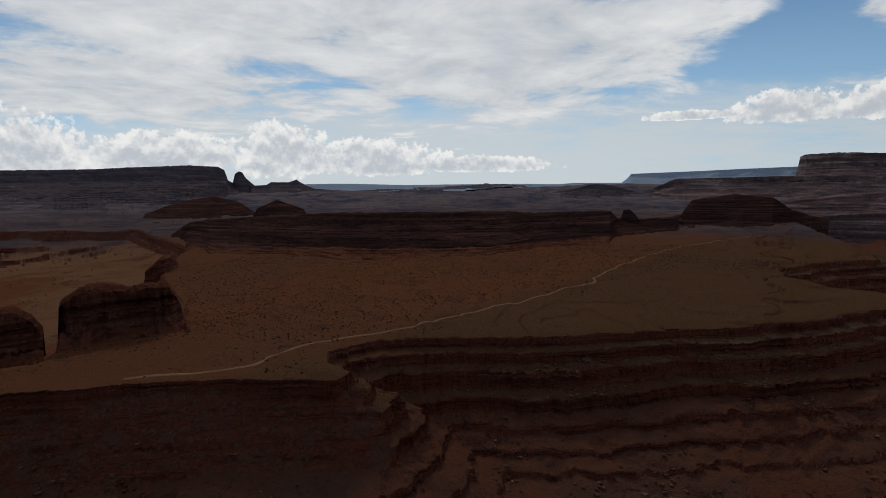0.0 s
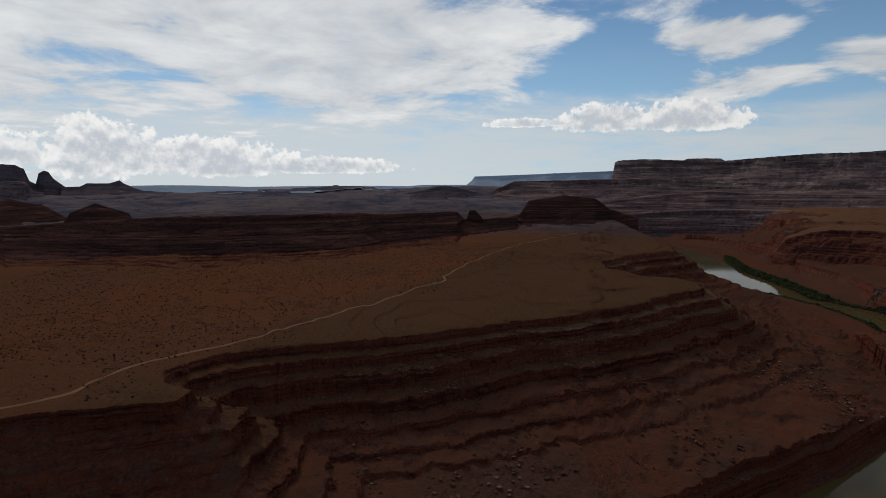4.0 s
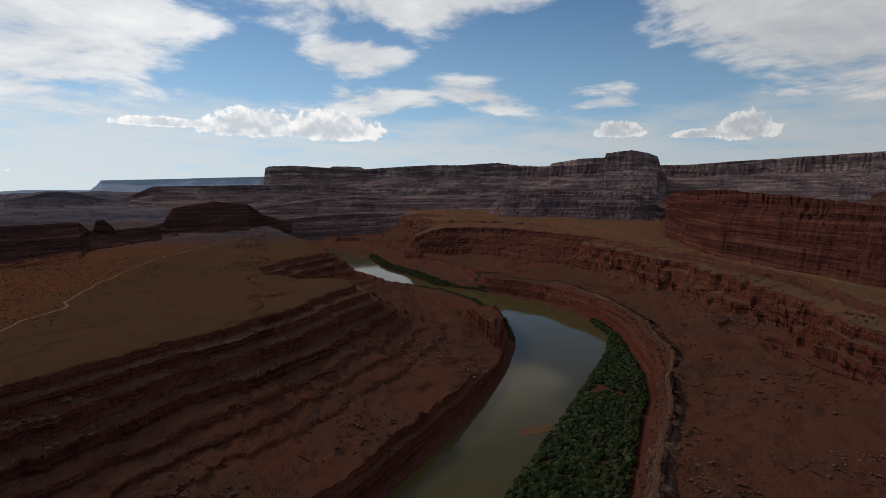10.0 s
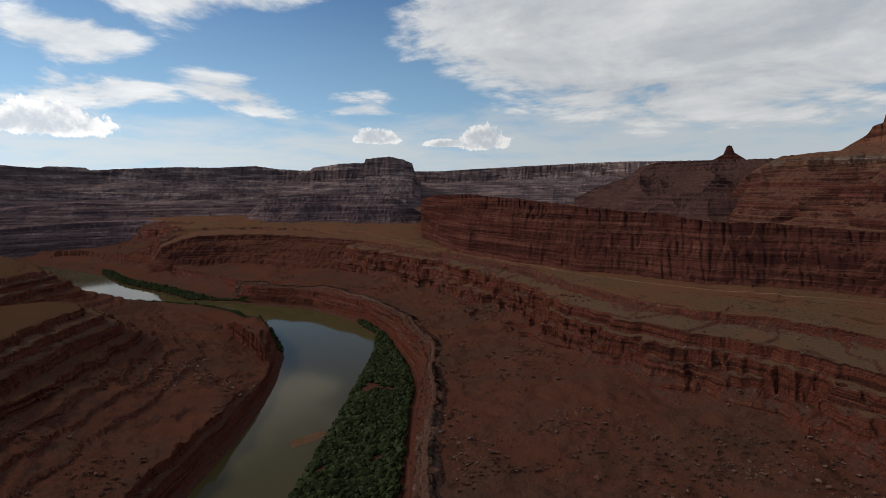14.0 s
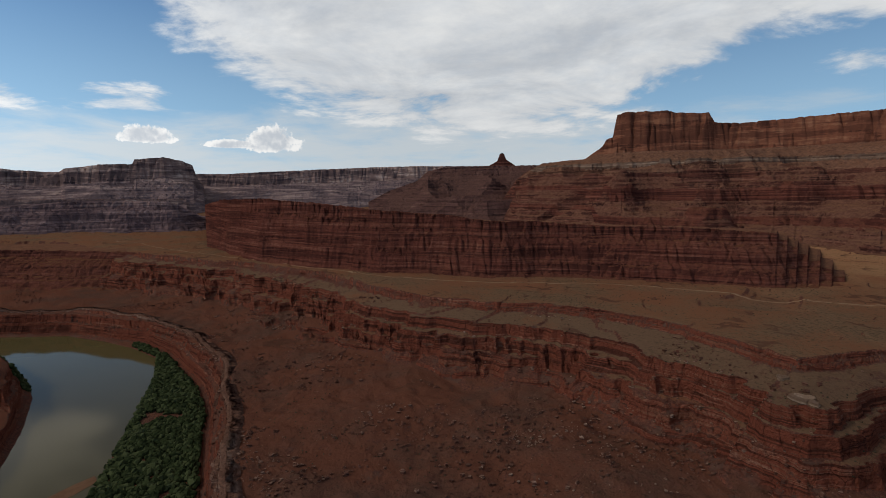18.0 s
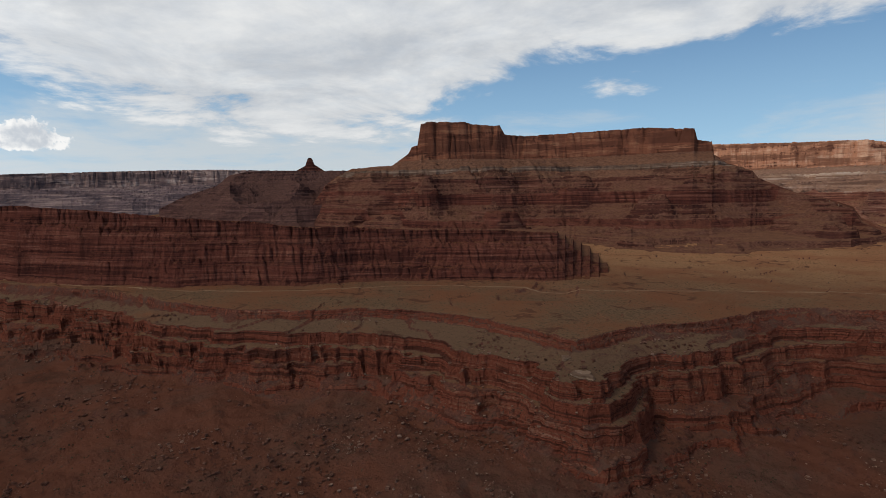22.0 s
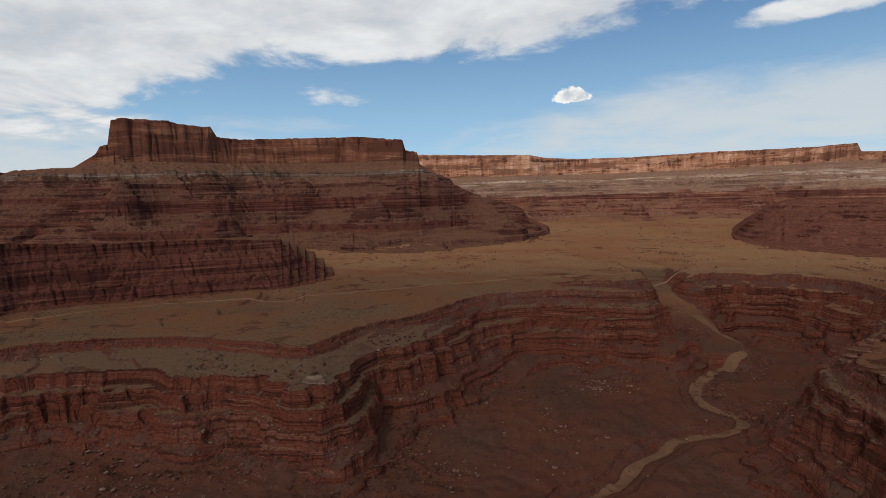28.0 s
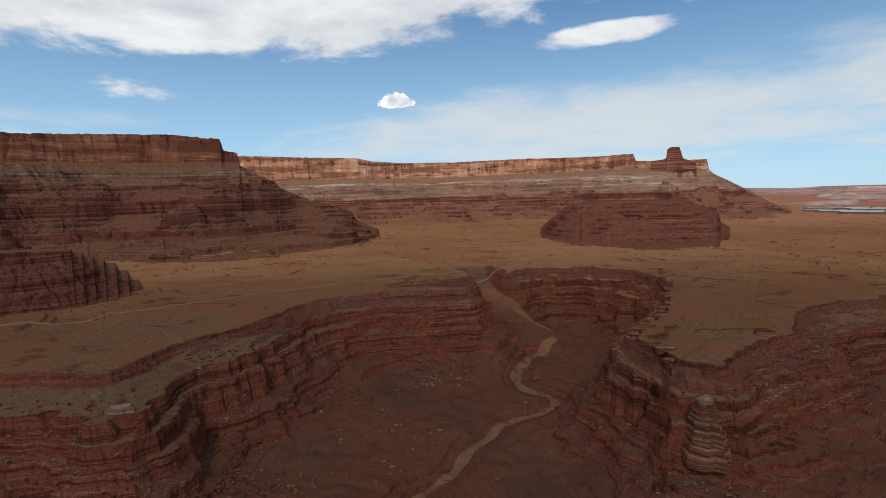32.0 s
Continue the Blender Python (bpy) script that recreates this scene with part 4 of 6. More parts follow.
            if style == "cliff":
                body = math.sin(math.pi * (0.15 + 0.7 * q))
                tall = np.clip((h1 - h0) * H / (45 * unit), 0.2, 1.0)
                zu = z / unit
                chip = (value(along / 6, zu / 14, seed + 31) * 3.5 + value(along / 18, zu / 30, seed + 33) * 6) * unit
                ledge = np.round(value(along * 0 + 3, zu / 7.0, seed + 35) * 3) * 1.6 * unit
                off = off + ((flute + cleft) * (0.55 + 0.45 * body) + chip + ledge - 6 * unit) * rough * tall * live
            else:
                off = off + live * gully * np.minimum(run, 350) * 0.10 * math.sin(math.pi * min(1.0, h * 0.9 + 0.1)) + (value(along / 9, z / 9, seed + 37) - 0.5) * 5 * rough
                zz = value(along / 15, off / 15, seed + 39) * (0.8 if style == "steps" else 3) * rough
                z = z + zz * (0 if k in (0, rows) else 1)
            verts.append(np.stack([tx + ox * off, ty + oy * off, z], 1))
        if prev is not None:
            verts[0] = prev
        prev = verts[-1]
        v = np.concatenate(verts) - base
        link(bname, v, lattice(rows + 1, n)[:, ::-1], mat, thing, smooth_shade=False)
        if h0 == 0.0:
            rim = verts[0]
    # flat top that runs back from the rim, then down at the back
    caps = []
    for d, dz in ((0, 0.0), (8, 1.5), (back * 0.3, 2.0), (back, 1.0), (back * 1.15, -0.6 * float(H.mean()))):
        k = rim.copy()
        k[:, 0] -= ox * d
        k[:, 1] -= oy * d
        k[:, 2] += dz - dip * d + (1.8 * fbm(k[:, 0], k[:, 1], 16, 2, seed + 43) * rough if d else 0)
        caps.append(k)
    link("top", np.concatenate(caps) - base, lattice(5, n), top_mat or bands[0][6], thing)
    return thing


def terraces(name, label, category, columns, bands, group="", seed=1, back=180.0, cell=0.11, rough=1.0, top_mat=None, unit=1.0, dip=0.0, level=None, spurs=1.0, rows=90, beds=None):
    """A mesa or a line of cliffs as a stepped slope with spurs, bays and fans of scree. columns: azimuth, elevation and distance of
    the rim, azimuth and distance of the foot, and the elevation of the top bed where the rim has worn down below it."""
    c = np.array(sorted((*k, k[1])[:6] for k in columns), float)
    az = np.unique(np.concatenate([np.arange(c[0, 0], c[-1, 0], cell), c[:, 0]]))
    el, R, F, bed = (np.interp(az, c[:, 0], c[:, k])[:, None] for k in (1, 2, 4, 5))
    tz, bed = EYE[2] + R * np.tan(np.radians(el)), EYE[2] + R * np.tan(np.radians(bed))
    F = np.minimum(F, R - 8)
    run = R - F
    sa, ca = np.sin(np.radians(az))[:, None], np.cos(np.radians(az))[:, None]
    fz = (ground((F * sa).ravel(), (F * ca).ravel()) - 6)[:, None]
    ref_top = np.maximum(bed, tz) if level is None else np.maximum(level, fz + 5)
    ref = np.maximum(ref_top - fz, 5.0)
    hs, os = np.array([b[1] for b in bands] + [1.0]), np.array([b[3] for b in bands] + [1.0])
    stepped = np.array([1.0 if b[7] == "steps" else 0.25 if b[7] == "slope" else 0.0 for b in bands] + [0.0])
    cut = np.clip((ref_top - tz) / ref, 0, 0.95)
    oc = np.interp(cut, hs, os)
    thick = beds or float(np.clip(0.06 * np.median(ref), 2.6, 13.0))
    wide = np.minimum(run, 600)

    def rise(r):
        """Height over every radius, the share of the drop there, and whether it is still the flat top."""
        x, y = r * sa, r * ca
        q = (R - r) / run
        far = oc + (1 - oc) * np.clip(q, 0, 1)
        w = smooth(far, 0.03, 0.35)
        size = 210 * max(1.0, unit)
        nose = 1 - np.abs(value(x / size, y / size, seed + 5) * 2 - 1) + 0.25 * (1 - np.abs(value(x / size * 2.6, y / size * 2.6, seed + 7) * 2 - 1))
        push = (nose - 0.62) * 0.36 * spurs * wide * w + 0.10 * wide * w * fbm(x, y, 60 * unit, 2, seed + 9)
        ribs = 9 * (np.abs(value(x / (15 * unit), y / (15 * unit), seed + 11) - 0.5) * 2 - 0.5) + 5 * (value(x / (6 * unit), y / (6 * unit), seed + 13) - 0.5)
        ribs = ribs + 14 * fbm(x, y, 70 * unit, 2, seed + 15)
        ribs = ribs * unit * rough * np.minimum(1.0, run / (40 * unit))
        o = oc + (1 - oc) * np.clip(np.maximum(q - push / run, 0.35 * q) - ribs / run, -0.5, 1.5)
        top = o <= oc
        h = np.where(o > 1, 1 + (o - 1) * 0.6, np.interp(o, os, hs))
        z = ref_top - ref * h
        z = np.where((h < hs[1]) & (tz > ref_top), tz - (tz - ref_top + ref * hs[1]) * h / hs[1], z)
        if len(bands) > 5:         # fans of scree bury the lower ledges here and there
            graded = ref_top - ref * np.interp(o, [0, os[1], 1.0], [0, hs[1], 1.0])
            fan = smooth(fbm(x, y, 120 * unit, 3, seed + 17), 0.02, 0.15) * smooth(h, hs[1], hs[1] + 0.25)
            z = z + (graded - z) * fan * 0.7
        hard = stepped[np.clip(np.searchsorted(hs, h, "right") - 1, 0, len(bands))]
        bare = smooth(fbm(x, y, 70 * unit, 3, seed + 19), -0.16, 0.06)
        for t, share in ((thick, 1.0), (thick / 2.7, 0.6)):
            zb = (z + 0.4 * t * fbm(x, y, 130, 2, seed + 21)) / t
            zb = zb + 0.8 * value(zb / 2.3, zb * 0 + 3.1, seed + 23)
            k = np.floor(zb)
            z = z + hard * share * (0.2 + 0.8 * bare) * t * (k + smooth(zb - k, 0.5, 0.95) - zb)
        z = z + np.where(hard > 0, 1.8 * rough, 0.5) * fbm(x, y, 13, 2, seed + 25) * smooth(q, 0.0, 0.02)
        flat = tz + 0.6 - dip * np.maximum(r - R, 0) + (3.2 * fbm(x, y, 24 * unit, 3, seed + 27) + 1.6 * fbm(x, y, 7, 2, seed + 29)) * min(rough, 1.2)
        return np.where(top, flat, np.minimum(z, flat)), np.where(top, -1.0, h)

    reach = np.linspace(0, 1, 420)[None]
    fine = np.concatenate([F - 0.3 * run + (1.33 * run) * reach, R + 0.03 * run + back * np.linspace(0.03, 1, 10)[None]], 1)
    z, _ = rise(fine)
    weight = np.minimum(np.abs(np.diff(z, axis=1)), 25) / ref + 0.5 * np.diff(fine, axis=1) / (run + back)
    pad = np.concatenate([weight[:1]] * 4 + [weight] + [weight[-1:]] * 4)
    total = np.cumsum(np.concatenate([np.zeros((1, pad.shape[1])), pad]), 0)
    weight = total[9:] - total[:-9]
    r = np.zeros((len(az), rows))
    for k in range(len(az)):
        run_up = np.concatenate([[0], np.cumsum(weight[k])])
        r[k] = np.interp(np.linspace(0, run_up[-1], rows), run_up, fine[k])
    z, h = rise(r)
    z[:, -1] = fz[:, 0] + 4
    verts = np.stack([r * sa, r * ca, z], -1).transpose(1, 0, 2).reshape(-1, 3)
    h = h.T.ravel()
    faces = lattice(rows, len(az))
    fh = h[faces]
    where = np.where(fh.max(1) < 0, -1, np.clip(np.searchsorted(hs, np.maximum(fh, 0).mean(1), "right") - 1, 0, len(bands) - 1))
    thing = tagged(new(name), label, category, group)
    thing.location = (float((F * sa).mean()), float((F * ca).mean()), float(fz.mean()))
    base = np.array(thing.location)
    for k, (bname, mat) in enumerate([("top", top_mat or bands[0][6])] + [(b[0], b[6]) for b in bands]):
        f = faces[where == k - 1]
        if len(f):
            used, back_to = np.unique(f, return_inverse=True)
            link(bname, verts[used] - base, back_to.reshape(-1, 4), mat, thing, smooth_shade=False)
    return thing


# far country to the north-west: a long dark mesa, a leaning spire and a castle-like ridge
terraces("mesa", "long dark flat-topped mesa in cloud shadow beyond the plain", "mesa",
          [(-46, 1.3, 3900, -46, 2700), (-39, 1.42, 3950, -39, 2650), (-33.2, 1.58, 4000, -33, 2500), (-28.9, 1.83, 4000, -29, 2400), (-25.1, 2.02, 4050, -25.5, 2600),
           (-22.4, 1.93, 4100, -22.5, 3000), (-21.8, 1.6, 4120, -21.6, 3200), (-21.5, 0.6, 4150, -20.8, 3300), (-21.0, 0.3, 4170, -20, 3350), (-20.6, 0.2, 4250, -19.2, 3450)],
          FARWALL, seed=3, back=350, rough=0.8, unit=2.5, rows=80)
rock_wall("rock_spire", "tall dark sandstone spire beside the long mesa", "butte",
          [(-21.1, 0.3, 4130, -21.3, 4080), (-20.85, 1.2, 4130, -21.0, 4060), (-20.5, 1.45, 4130, -20.6, 4040), (-20.15, 1.36, 4130, -20.1, 4040), (-19.85, 0.8, 4135, -19.5, 4060), (-19.1, 0.12, 4150, -18.6, 4080)],
          [("spire_face", 0.0, 0.7, 0.0, 0.4, 12, ROCK_FAR, "cliff"), ("apron", 0.7, 1.0, 0.4, 1.0, 6, ROCK_FAR, "slope")], seed=5, back=40, cell=0.05, rough=0.3)
terraces("rocky_ridge", "dark castle-like rock ridge with a knobbed crest", "butte",
          [(-19.4, 0.05, 4100, -21, 3720), (-18.0, 0.11, 4080, -19, 3620), (-17.5, 0.39, 4060, -18, 3520), (-15.8, 0.38, 4050, -16, 3470), (-15.0, 0.66, 4050, -15, 3420), (-14.7, 0.4, 4050, -14.2, 3470),
           (-13.9, -0.03, 4050, -13, 3520), (-13.1, -0.32, 4050, -12, 3570), (-10.8, -1.22, 4050, -10, 3720), (-8.8, -1.75, 4080, -8, 3750)], FARWALL, seed=7, back=90, rough=0.5, rows=60)
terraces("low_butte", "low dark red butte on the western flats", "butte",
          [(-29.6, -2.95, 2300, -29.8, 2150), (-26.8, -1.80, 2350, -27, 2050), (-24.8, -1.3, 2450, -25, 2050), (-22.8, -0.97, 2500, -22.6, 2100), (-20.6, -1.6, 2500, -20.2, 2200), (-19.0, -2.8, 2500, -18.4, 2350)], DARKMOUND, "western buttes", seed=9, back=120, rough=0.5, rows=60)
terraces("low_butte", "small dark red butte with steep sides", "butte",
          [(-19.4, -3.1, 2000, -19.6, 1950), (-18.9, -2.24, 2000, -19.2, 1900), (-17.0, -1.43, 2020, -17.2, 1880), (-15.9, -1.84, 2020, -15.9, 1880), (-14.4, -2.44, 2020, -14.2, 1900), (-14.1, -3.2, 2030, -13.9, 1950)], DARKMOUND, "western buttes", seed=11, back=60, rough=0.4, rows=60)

# horizon: blue plateaus far off, their haze put into the colour
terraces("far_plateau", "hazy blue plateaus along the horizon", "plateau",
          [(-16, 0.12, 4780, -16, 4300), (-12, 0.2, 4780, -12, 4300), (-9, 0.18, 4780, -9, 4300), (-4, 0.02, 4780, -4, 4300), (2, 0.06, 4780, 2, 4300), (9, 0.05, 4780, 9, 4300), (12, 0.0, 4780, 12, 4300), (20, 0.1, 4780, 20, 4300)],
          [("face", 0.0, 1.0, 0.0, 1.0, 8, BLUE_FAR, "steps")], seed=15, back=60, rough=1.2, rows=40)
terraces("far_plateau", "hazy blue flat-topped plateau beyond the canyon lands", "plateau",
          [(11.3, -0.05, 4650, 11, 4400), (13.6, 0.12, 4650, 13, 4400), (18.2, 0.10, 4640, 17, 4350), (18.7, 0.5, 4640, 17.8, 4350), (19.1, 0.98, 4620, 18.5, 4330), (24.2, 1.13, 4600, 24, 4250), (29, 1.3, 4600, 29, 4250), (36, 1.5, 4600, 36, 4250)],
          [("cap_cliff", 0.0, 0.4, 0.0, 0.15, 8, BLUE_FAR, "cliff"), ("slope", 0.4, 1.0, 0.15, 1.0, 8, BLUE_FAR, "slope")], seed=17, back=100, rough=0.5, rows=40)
terraces("dark_hill", "dark stepped hill on the far plain", "hill",
          [(10.3, -1.05, 3600, 10, 3500), (13.6, -0.46, 3650, 13.2, 3300), (15.2, -0.05, 3650, 15, 3250), (15.9, -0.01, 3650, 16, 3250), (17.4, -0.19, 3650, 17.8, 3300), (19.6, -0.8, 3680, 20, 3450)], FARWALL, seed=19, back=100, rough=0.4, rows=50)

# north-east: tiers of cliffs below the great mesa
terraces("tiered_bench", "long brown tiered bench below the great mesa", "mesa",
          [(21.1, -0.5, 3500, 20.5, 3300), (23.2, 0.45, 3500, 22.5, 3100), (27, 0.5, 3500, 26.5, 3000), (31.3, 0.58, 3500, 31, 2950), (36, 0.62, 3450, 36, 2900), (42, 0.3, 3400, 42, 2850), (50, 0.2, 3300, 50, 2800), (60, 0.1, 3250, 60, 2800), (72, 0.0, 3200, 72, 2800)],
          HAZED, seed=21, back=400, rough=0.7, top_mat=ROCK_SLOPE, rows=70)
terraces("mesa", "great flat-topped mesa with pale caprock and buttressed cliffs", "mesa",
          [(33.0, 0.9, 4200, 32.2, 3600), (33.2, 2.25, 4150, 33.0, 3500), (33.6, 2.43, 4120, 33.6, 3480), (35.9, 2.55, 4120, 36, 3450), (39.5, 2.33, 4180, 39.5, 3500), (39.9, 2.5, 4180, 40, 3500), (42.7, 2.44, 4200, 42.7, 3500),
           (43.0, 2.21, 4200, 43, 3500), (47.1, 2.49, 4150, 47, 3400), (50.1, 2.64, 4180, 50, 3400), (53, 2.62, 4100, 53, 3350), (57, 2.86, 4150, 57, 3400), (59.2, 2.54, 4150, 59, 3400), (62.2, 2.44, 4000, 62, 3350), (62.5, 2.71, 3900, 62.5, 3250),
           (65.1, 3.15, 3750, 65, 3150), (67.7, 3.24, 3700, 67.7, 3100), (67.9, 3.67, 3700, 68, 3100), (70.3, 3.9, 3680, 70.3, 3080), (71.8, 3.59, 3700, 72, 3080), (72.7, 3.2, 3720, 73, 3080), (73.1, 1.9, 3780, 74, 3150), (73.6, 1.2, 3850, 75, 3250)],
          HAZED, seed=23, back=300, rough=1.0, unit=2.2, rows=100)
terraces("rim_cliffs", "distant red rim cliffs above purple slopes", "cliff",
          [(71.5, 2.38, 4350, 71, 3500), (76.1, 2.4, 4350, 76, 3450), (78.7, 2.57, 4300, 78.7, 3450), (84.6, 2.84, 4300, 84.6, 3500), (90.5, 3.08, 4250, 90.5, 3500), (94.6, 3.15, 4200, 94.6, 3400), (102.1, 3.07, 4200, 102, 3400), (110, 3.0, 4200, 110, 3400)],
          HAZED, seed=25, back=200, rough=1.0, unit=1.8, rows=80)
terraces("stepped_ridge", "dark stepped ridge running out from the tower mesa", "ridge",
          [(89.5, -0.6, 2500, 88.5, 2250), (91.7, 0.6, 2500, 90, 2050), (94.6, 1.57, 2480, 93, 1900), (95.8, 2.61, 2450, 95, 1850), (97.5, 2.95, 2440, 97, 1800), (102.4, 3.08, 2400, 102, 1700), (107.6, 3.04, 2350, 107.6, 1600), (113, 3.4, 2300, 113, 1550)],
          [("cap_ledge", 0.0, 0.2, 0.0, 0.1, 24, RIDGE_ROCK, "steps"), ("bedded_slope", 0.2, 0.62, 0.1, 0.6, 50, RIDGE_ROCK, "steps"), ("lower_cliff", 0.62, 0.85, 0.6, 0.7, 20, RIDGE_ROCK, "cliff"), ("foot_slope", 0.85, 1.0, 0.7, 1.0, 8, RIDGE_ROCK, "slope")],
          seed=27, back=200, rough=0.8, rows=110)
rock_wall("rock_spire", "small pointed rock spire on a cone of scree", "butte",
          [(102.2, 3.05, 2420, 102, 2380), (103.05, 3.5, 2420, 102.8, 2370), (103.3, 4.2, 2420, 103.2, 2365), (103.5, 4.34, 2420, 103.5, 2365), (103.75, 4.25, 2420, 103.8, 2365), (104.0, 3.65, 2420, 104.2, 2370), (104.9, 3.05, 2420, 105, 2380)],
          [("spire_face", 0.0, 0.5, 0.0, 0.3, 12, ROCK_RED, "cliff"), ("scree_cone", 0.5, 1.0, 0.3, 1.0, 8, ROCK_LOW, "slope")], seed=29, back=15, cell=0.04, rough=0.15)

# the tower mesa and the long rim to the south
terraces("tower_mesa", "red mesa with a square cliff tower and ledgy brown slopes", "mesa",
          [(103.6, -0.5, 2020, 101.5, 1800), (105.0, 1.5, 2010, 101.5, 1650), (106.4, 2.6, 2005, 101.5, 1560), (107.7, 3.19, 2000, 101.5, 1500), (110.4, 3.45, 1980, 106, 1400), (111.9, 3.54, 1960, 109, 1350), (113.6, 4.68, 1930, 112, 1300), (114.0, 5.37, 1920, 113, 1280), (114.6, 5.64, 1910, 114, 1270), (115.0, 7.8, 1890, 115, 1260), (115.8, 7.95, 1880, 115.6, 1235),
           (119.8, 7.82, 1880, 119, 1205), (120.4, 7.58, 1885, 120.0, 1215), (123.2, 7.41, 1900, 122.8, 1250), (123.7, 6.5, 1915, 123.6, 1260), (126, 6.29, 1940, 126.5, 1320), (130, 6.4, 1940, 131, 1350), (133.3, 6.49, 1930, 134, 1270), (137.1, 6.59, 1900, 139, 1180), (141.9, 6.25, 1850, 146, 1150),
           (142.2, 5.15, 1870, 147.5, 1140), (143.4, 4.95, 1880, 149, 1135), (143.65, 3.7, 1860, 150, 1130), (144.7, 2.95, 1830, 151, 1130), (146.8, 2.1, 1790, 152, 1140), (147.3, 1.4, 1770, 153, 1150), (150.4, -0.05, 1700, 154.5, 1160),
           (152.2, -0.45, 1660, 155.5, 1180), (154.3, -1.4, 1590, 156.3, 1230), (154.9, -2.5, 1560, 157.2, 1290), (156.9, -3.6, 1500, 157.8, 1350), (157.4, -4.3, 1480, 158, 1400)],
          FULL, seed=31, cell=0.08, level=416, back=250, rough=1.0, unit=1.3, rows=200)
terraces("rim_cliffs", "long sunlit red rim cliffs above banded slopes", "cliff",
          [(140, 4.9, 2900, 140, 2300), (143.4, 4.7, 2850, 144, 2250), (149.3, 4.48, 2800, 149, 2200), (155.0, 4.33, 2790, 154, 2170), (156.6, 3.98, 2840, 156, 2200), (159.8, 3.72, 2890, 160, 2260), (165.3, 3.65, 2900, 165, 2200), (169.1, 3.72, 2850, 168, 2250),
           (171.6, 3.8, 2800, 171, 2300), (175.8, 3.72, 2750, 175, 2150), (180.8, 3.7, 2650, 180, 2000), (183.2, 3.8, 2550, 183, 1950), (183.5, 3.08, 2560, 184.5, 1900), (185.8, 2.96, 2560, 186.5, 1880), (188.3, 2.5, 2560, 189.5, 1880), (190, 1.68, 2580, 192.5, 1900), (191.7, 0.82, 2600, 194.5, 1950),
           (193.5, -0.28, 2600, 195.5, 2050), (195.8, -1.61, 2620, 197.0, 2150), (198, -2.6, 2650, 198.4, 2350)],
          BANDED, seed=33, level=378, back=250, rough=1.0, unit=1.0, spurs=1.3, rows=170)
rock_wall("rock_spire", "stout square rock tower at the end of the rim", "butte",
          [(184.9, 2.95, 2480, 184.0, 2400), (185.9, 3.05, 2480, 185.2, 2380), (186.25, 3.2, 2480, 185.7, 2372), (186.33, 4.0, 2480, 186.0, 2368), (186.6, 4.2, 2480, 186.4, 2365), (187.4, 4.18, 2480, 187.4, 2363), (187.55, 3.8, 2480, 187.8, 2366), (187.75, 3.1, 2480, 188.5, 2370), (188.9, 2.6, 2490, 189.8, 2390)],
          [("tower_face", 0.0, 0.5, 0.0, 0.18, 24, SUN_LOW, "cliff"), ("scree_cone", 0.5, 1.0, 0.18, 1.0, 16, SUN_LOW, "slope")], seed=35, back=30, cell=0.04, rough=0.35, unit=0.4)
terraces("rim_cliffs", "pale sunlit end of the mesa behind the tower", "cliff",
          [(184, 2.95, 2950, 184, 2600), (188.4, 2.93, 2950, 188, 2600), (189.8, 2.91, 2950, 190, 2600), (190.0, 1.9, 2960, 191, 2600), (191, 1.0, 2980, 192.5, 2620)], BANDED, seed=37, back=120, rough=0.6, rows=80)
terraces("red_mound", "layered dark red mound on the sandy plain", "mound",
          [(173.6, -4.6, 1440, 173.5, 1340), (175.0, -3.2, 1430, 175, 1220), (176.9, -1.6, 1420, 176, 1150), (178.4, -1.0, 1400, 178.5, 1110), (180.0, -0.85, 1390, 181, 1090), (183.7, -0.95, 1380, 184.8, 1060), (187.6, -0.95, 1380, 189, 1070), (190.8, -2.5, 1390, 191, 1090), (191.1, -3.7, 1390, 191.5, 1110), (193.4, -5.4, 1380, 194.5, 1280)],
          SUN_MOUND, seed=39, back=300, rough=0.9, rows=130, level=179, beds=8.5, spurs=0.8)
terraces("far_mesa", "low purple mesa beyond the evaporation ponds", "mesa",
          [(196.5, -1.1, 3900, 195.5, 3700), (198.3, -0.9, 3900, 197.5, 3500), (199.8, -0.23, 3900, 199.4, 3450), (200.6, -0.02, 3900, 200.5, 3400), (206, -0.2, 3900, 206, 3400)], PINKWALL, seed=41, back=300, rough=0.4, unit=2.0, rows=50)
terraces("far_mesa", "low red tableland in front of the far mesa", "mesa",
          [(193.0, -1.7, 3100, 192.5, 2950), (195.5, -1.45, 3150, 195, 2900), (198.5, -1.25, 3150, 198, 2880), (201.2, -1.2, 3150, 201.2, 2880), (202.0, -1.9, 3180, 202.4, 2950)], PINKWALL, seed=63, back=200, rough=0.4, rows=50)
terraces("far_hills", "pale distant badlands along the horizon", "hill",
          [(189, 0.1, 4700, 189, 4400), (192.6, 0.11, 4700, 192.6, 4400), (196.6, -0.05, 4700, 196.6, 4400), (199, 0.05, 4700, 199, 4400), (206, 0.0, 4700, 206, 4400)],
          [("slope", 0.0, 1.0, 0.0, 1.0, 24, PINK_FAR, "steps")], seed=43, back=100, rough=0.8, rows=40)

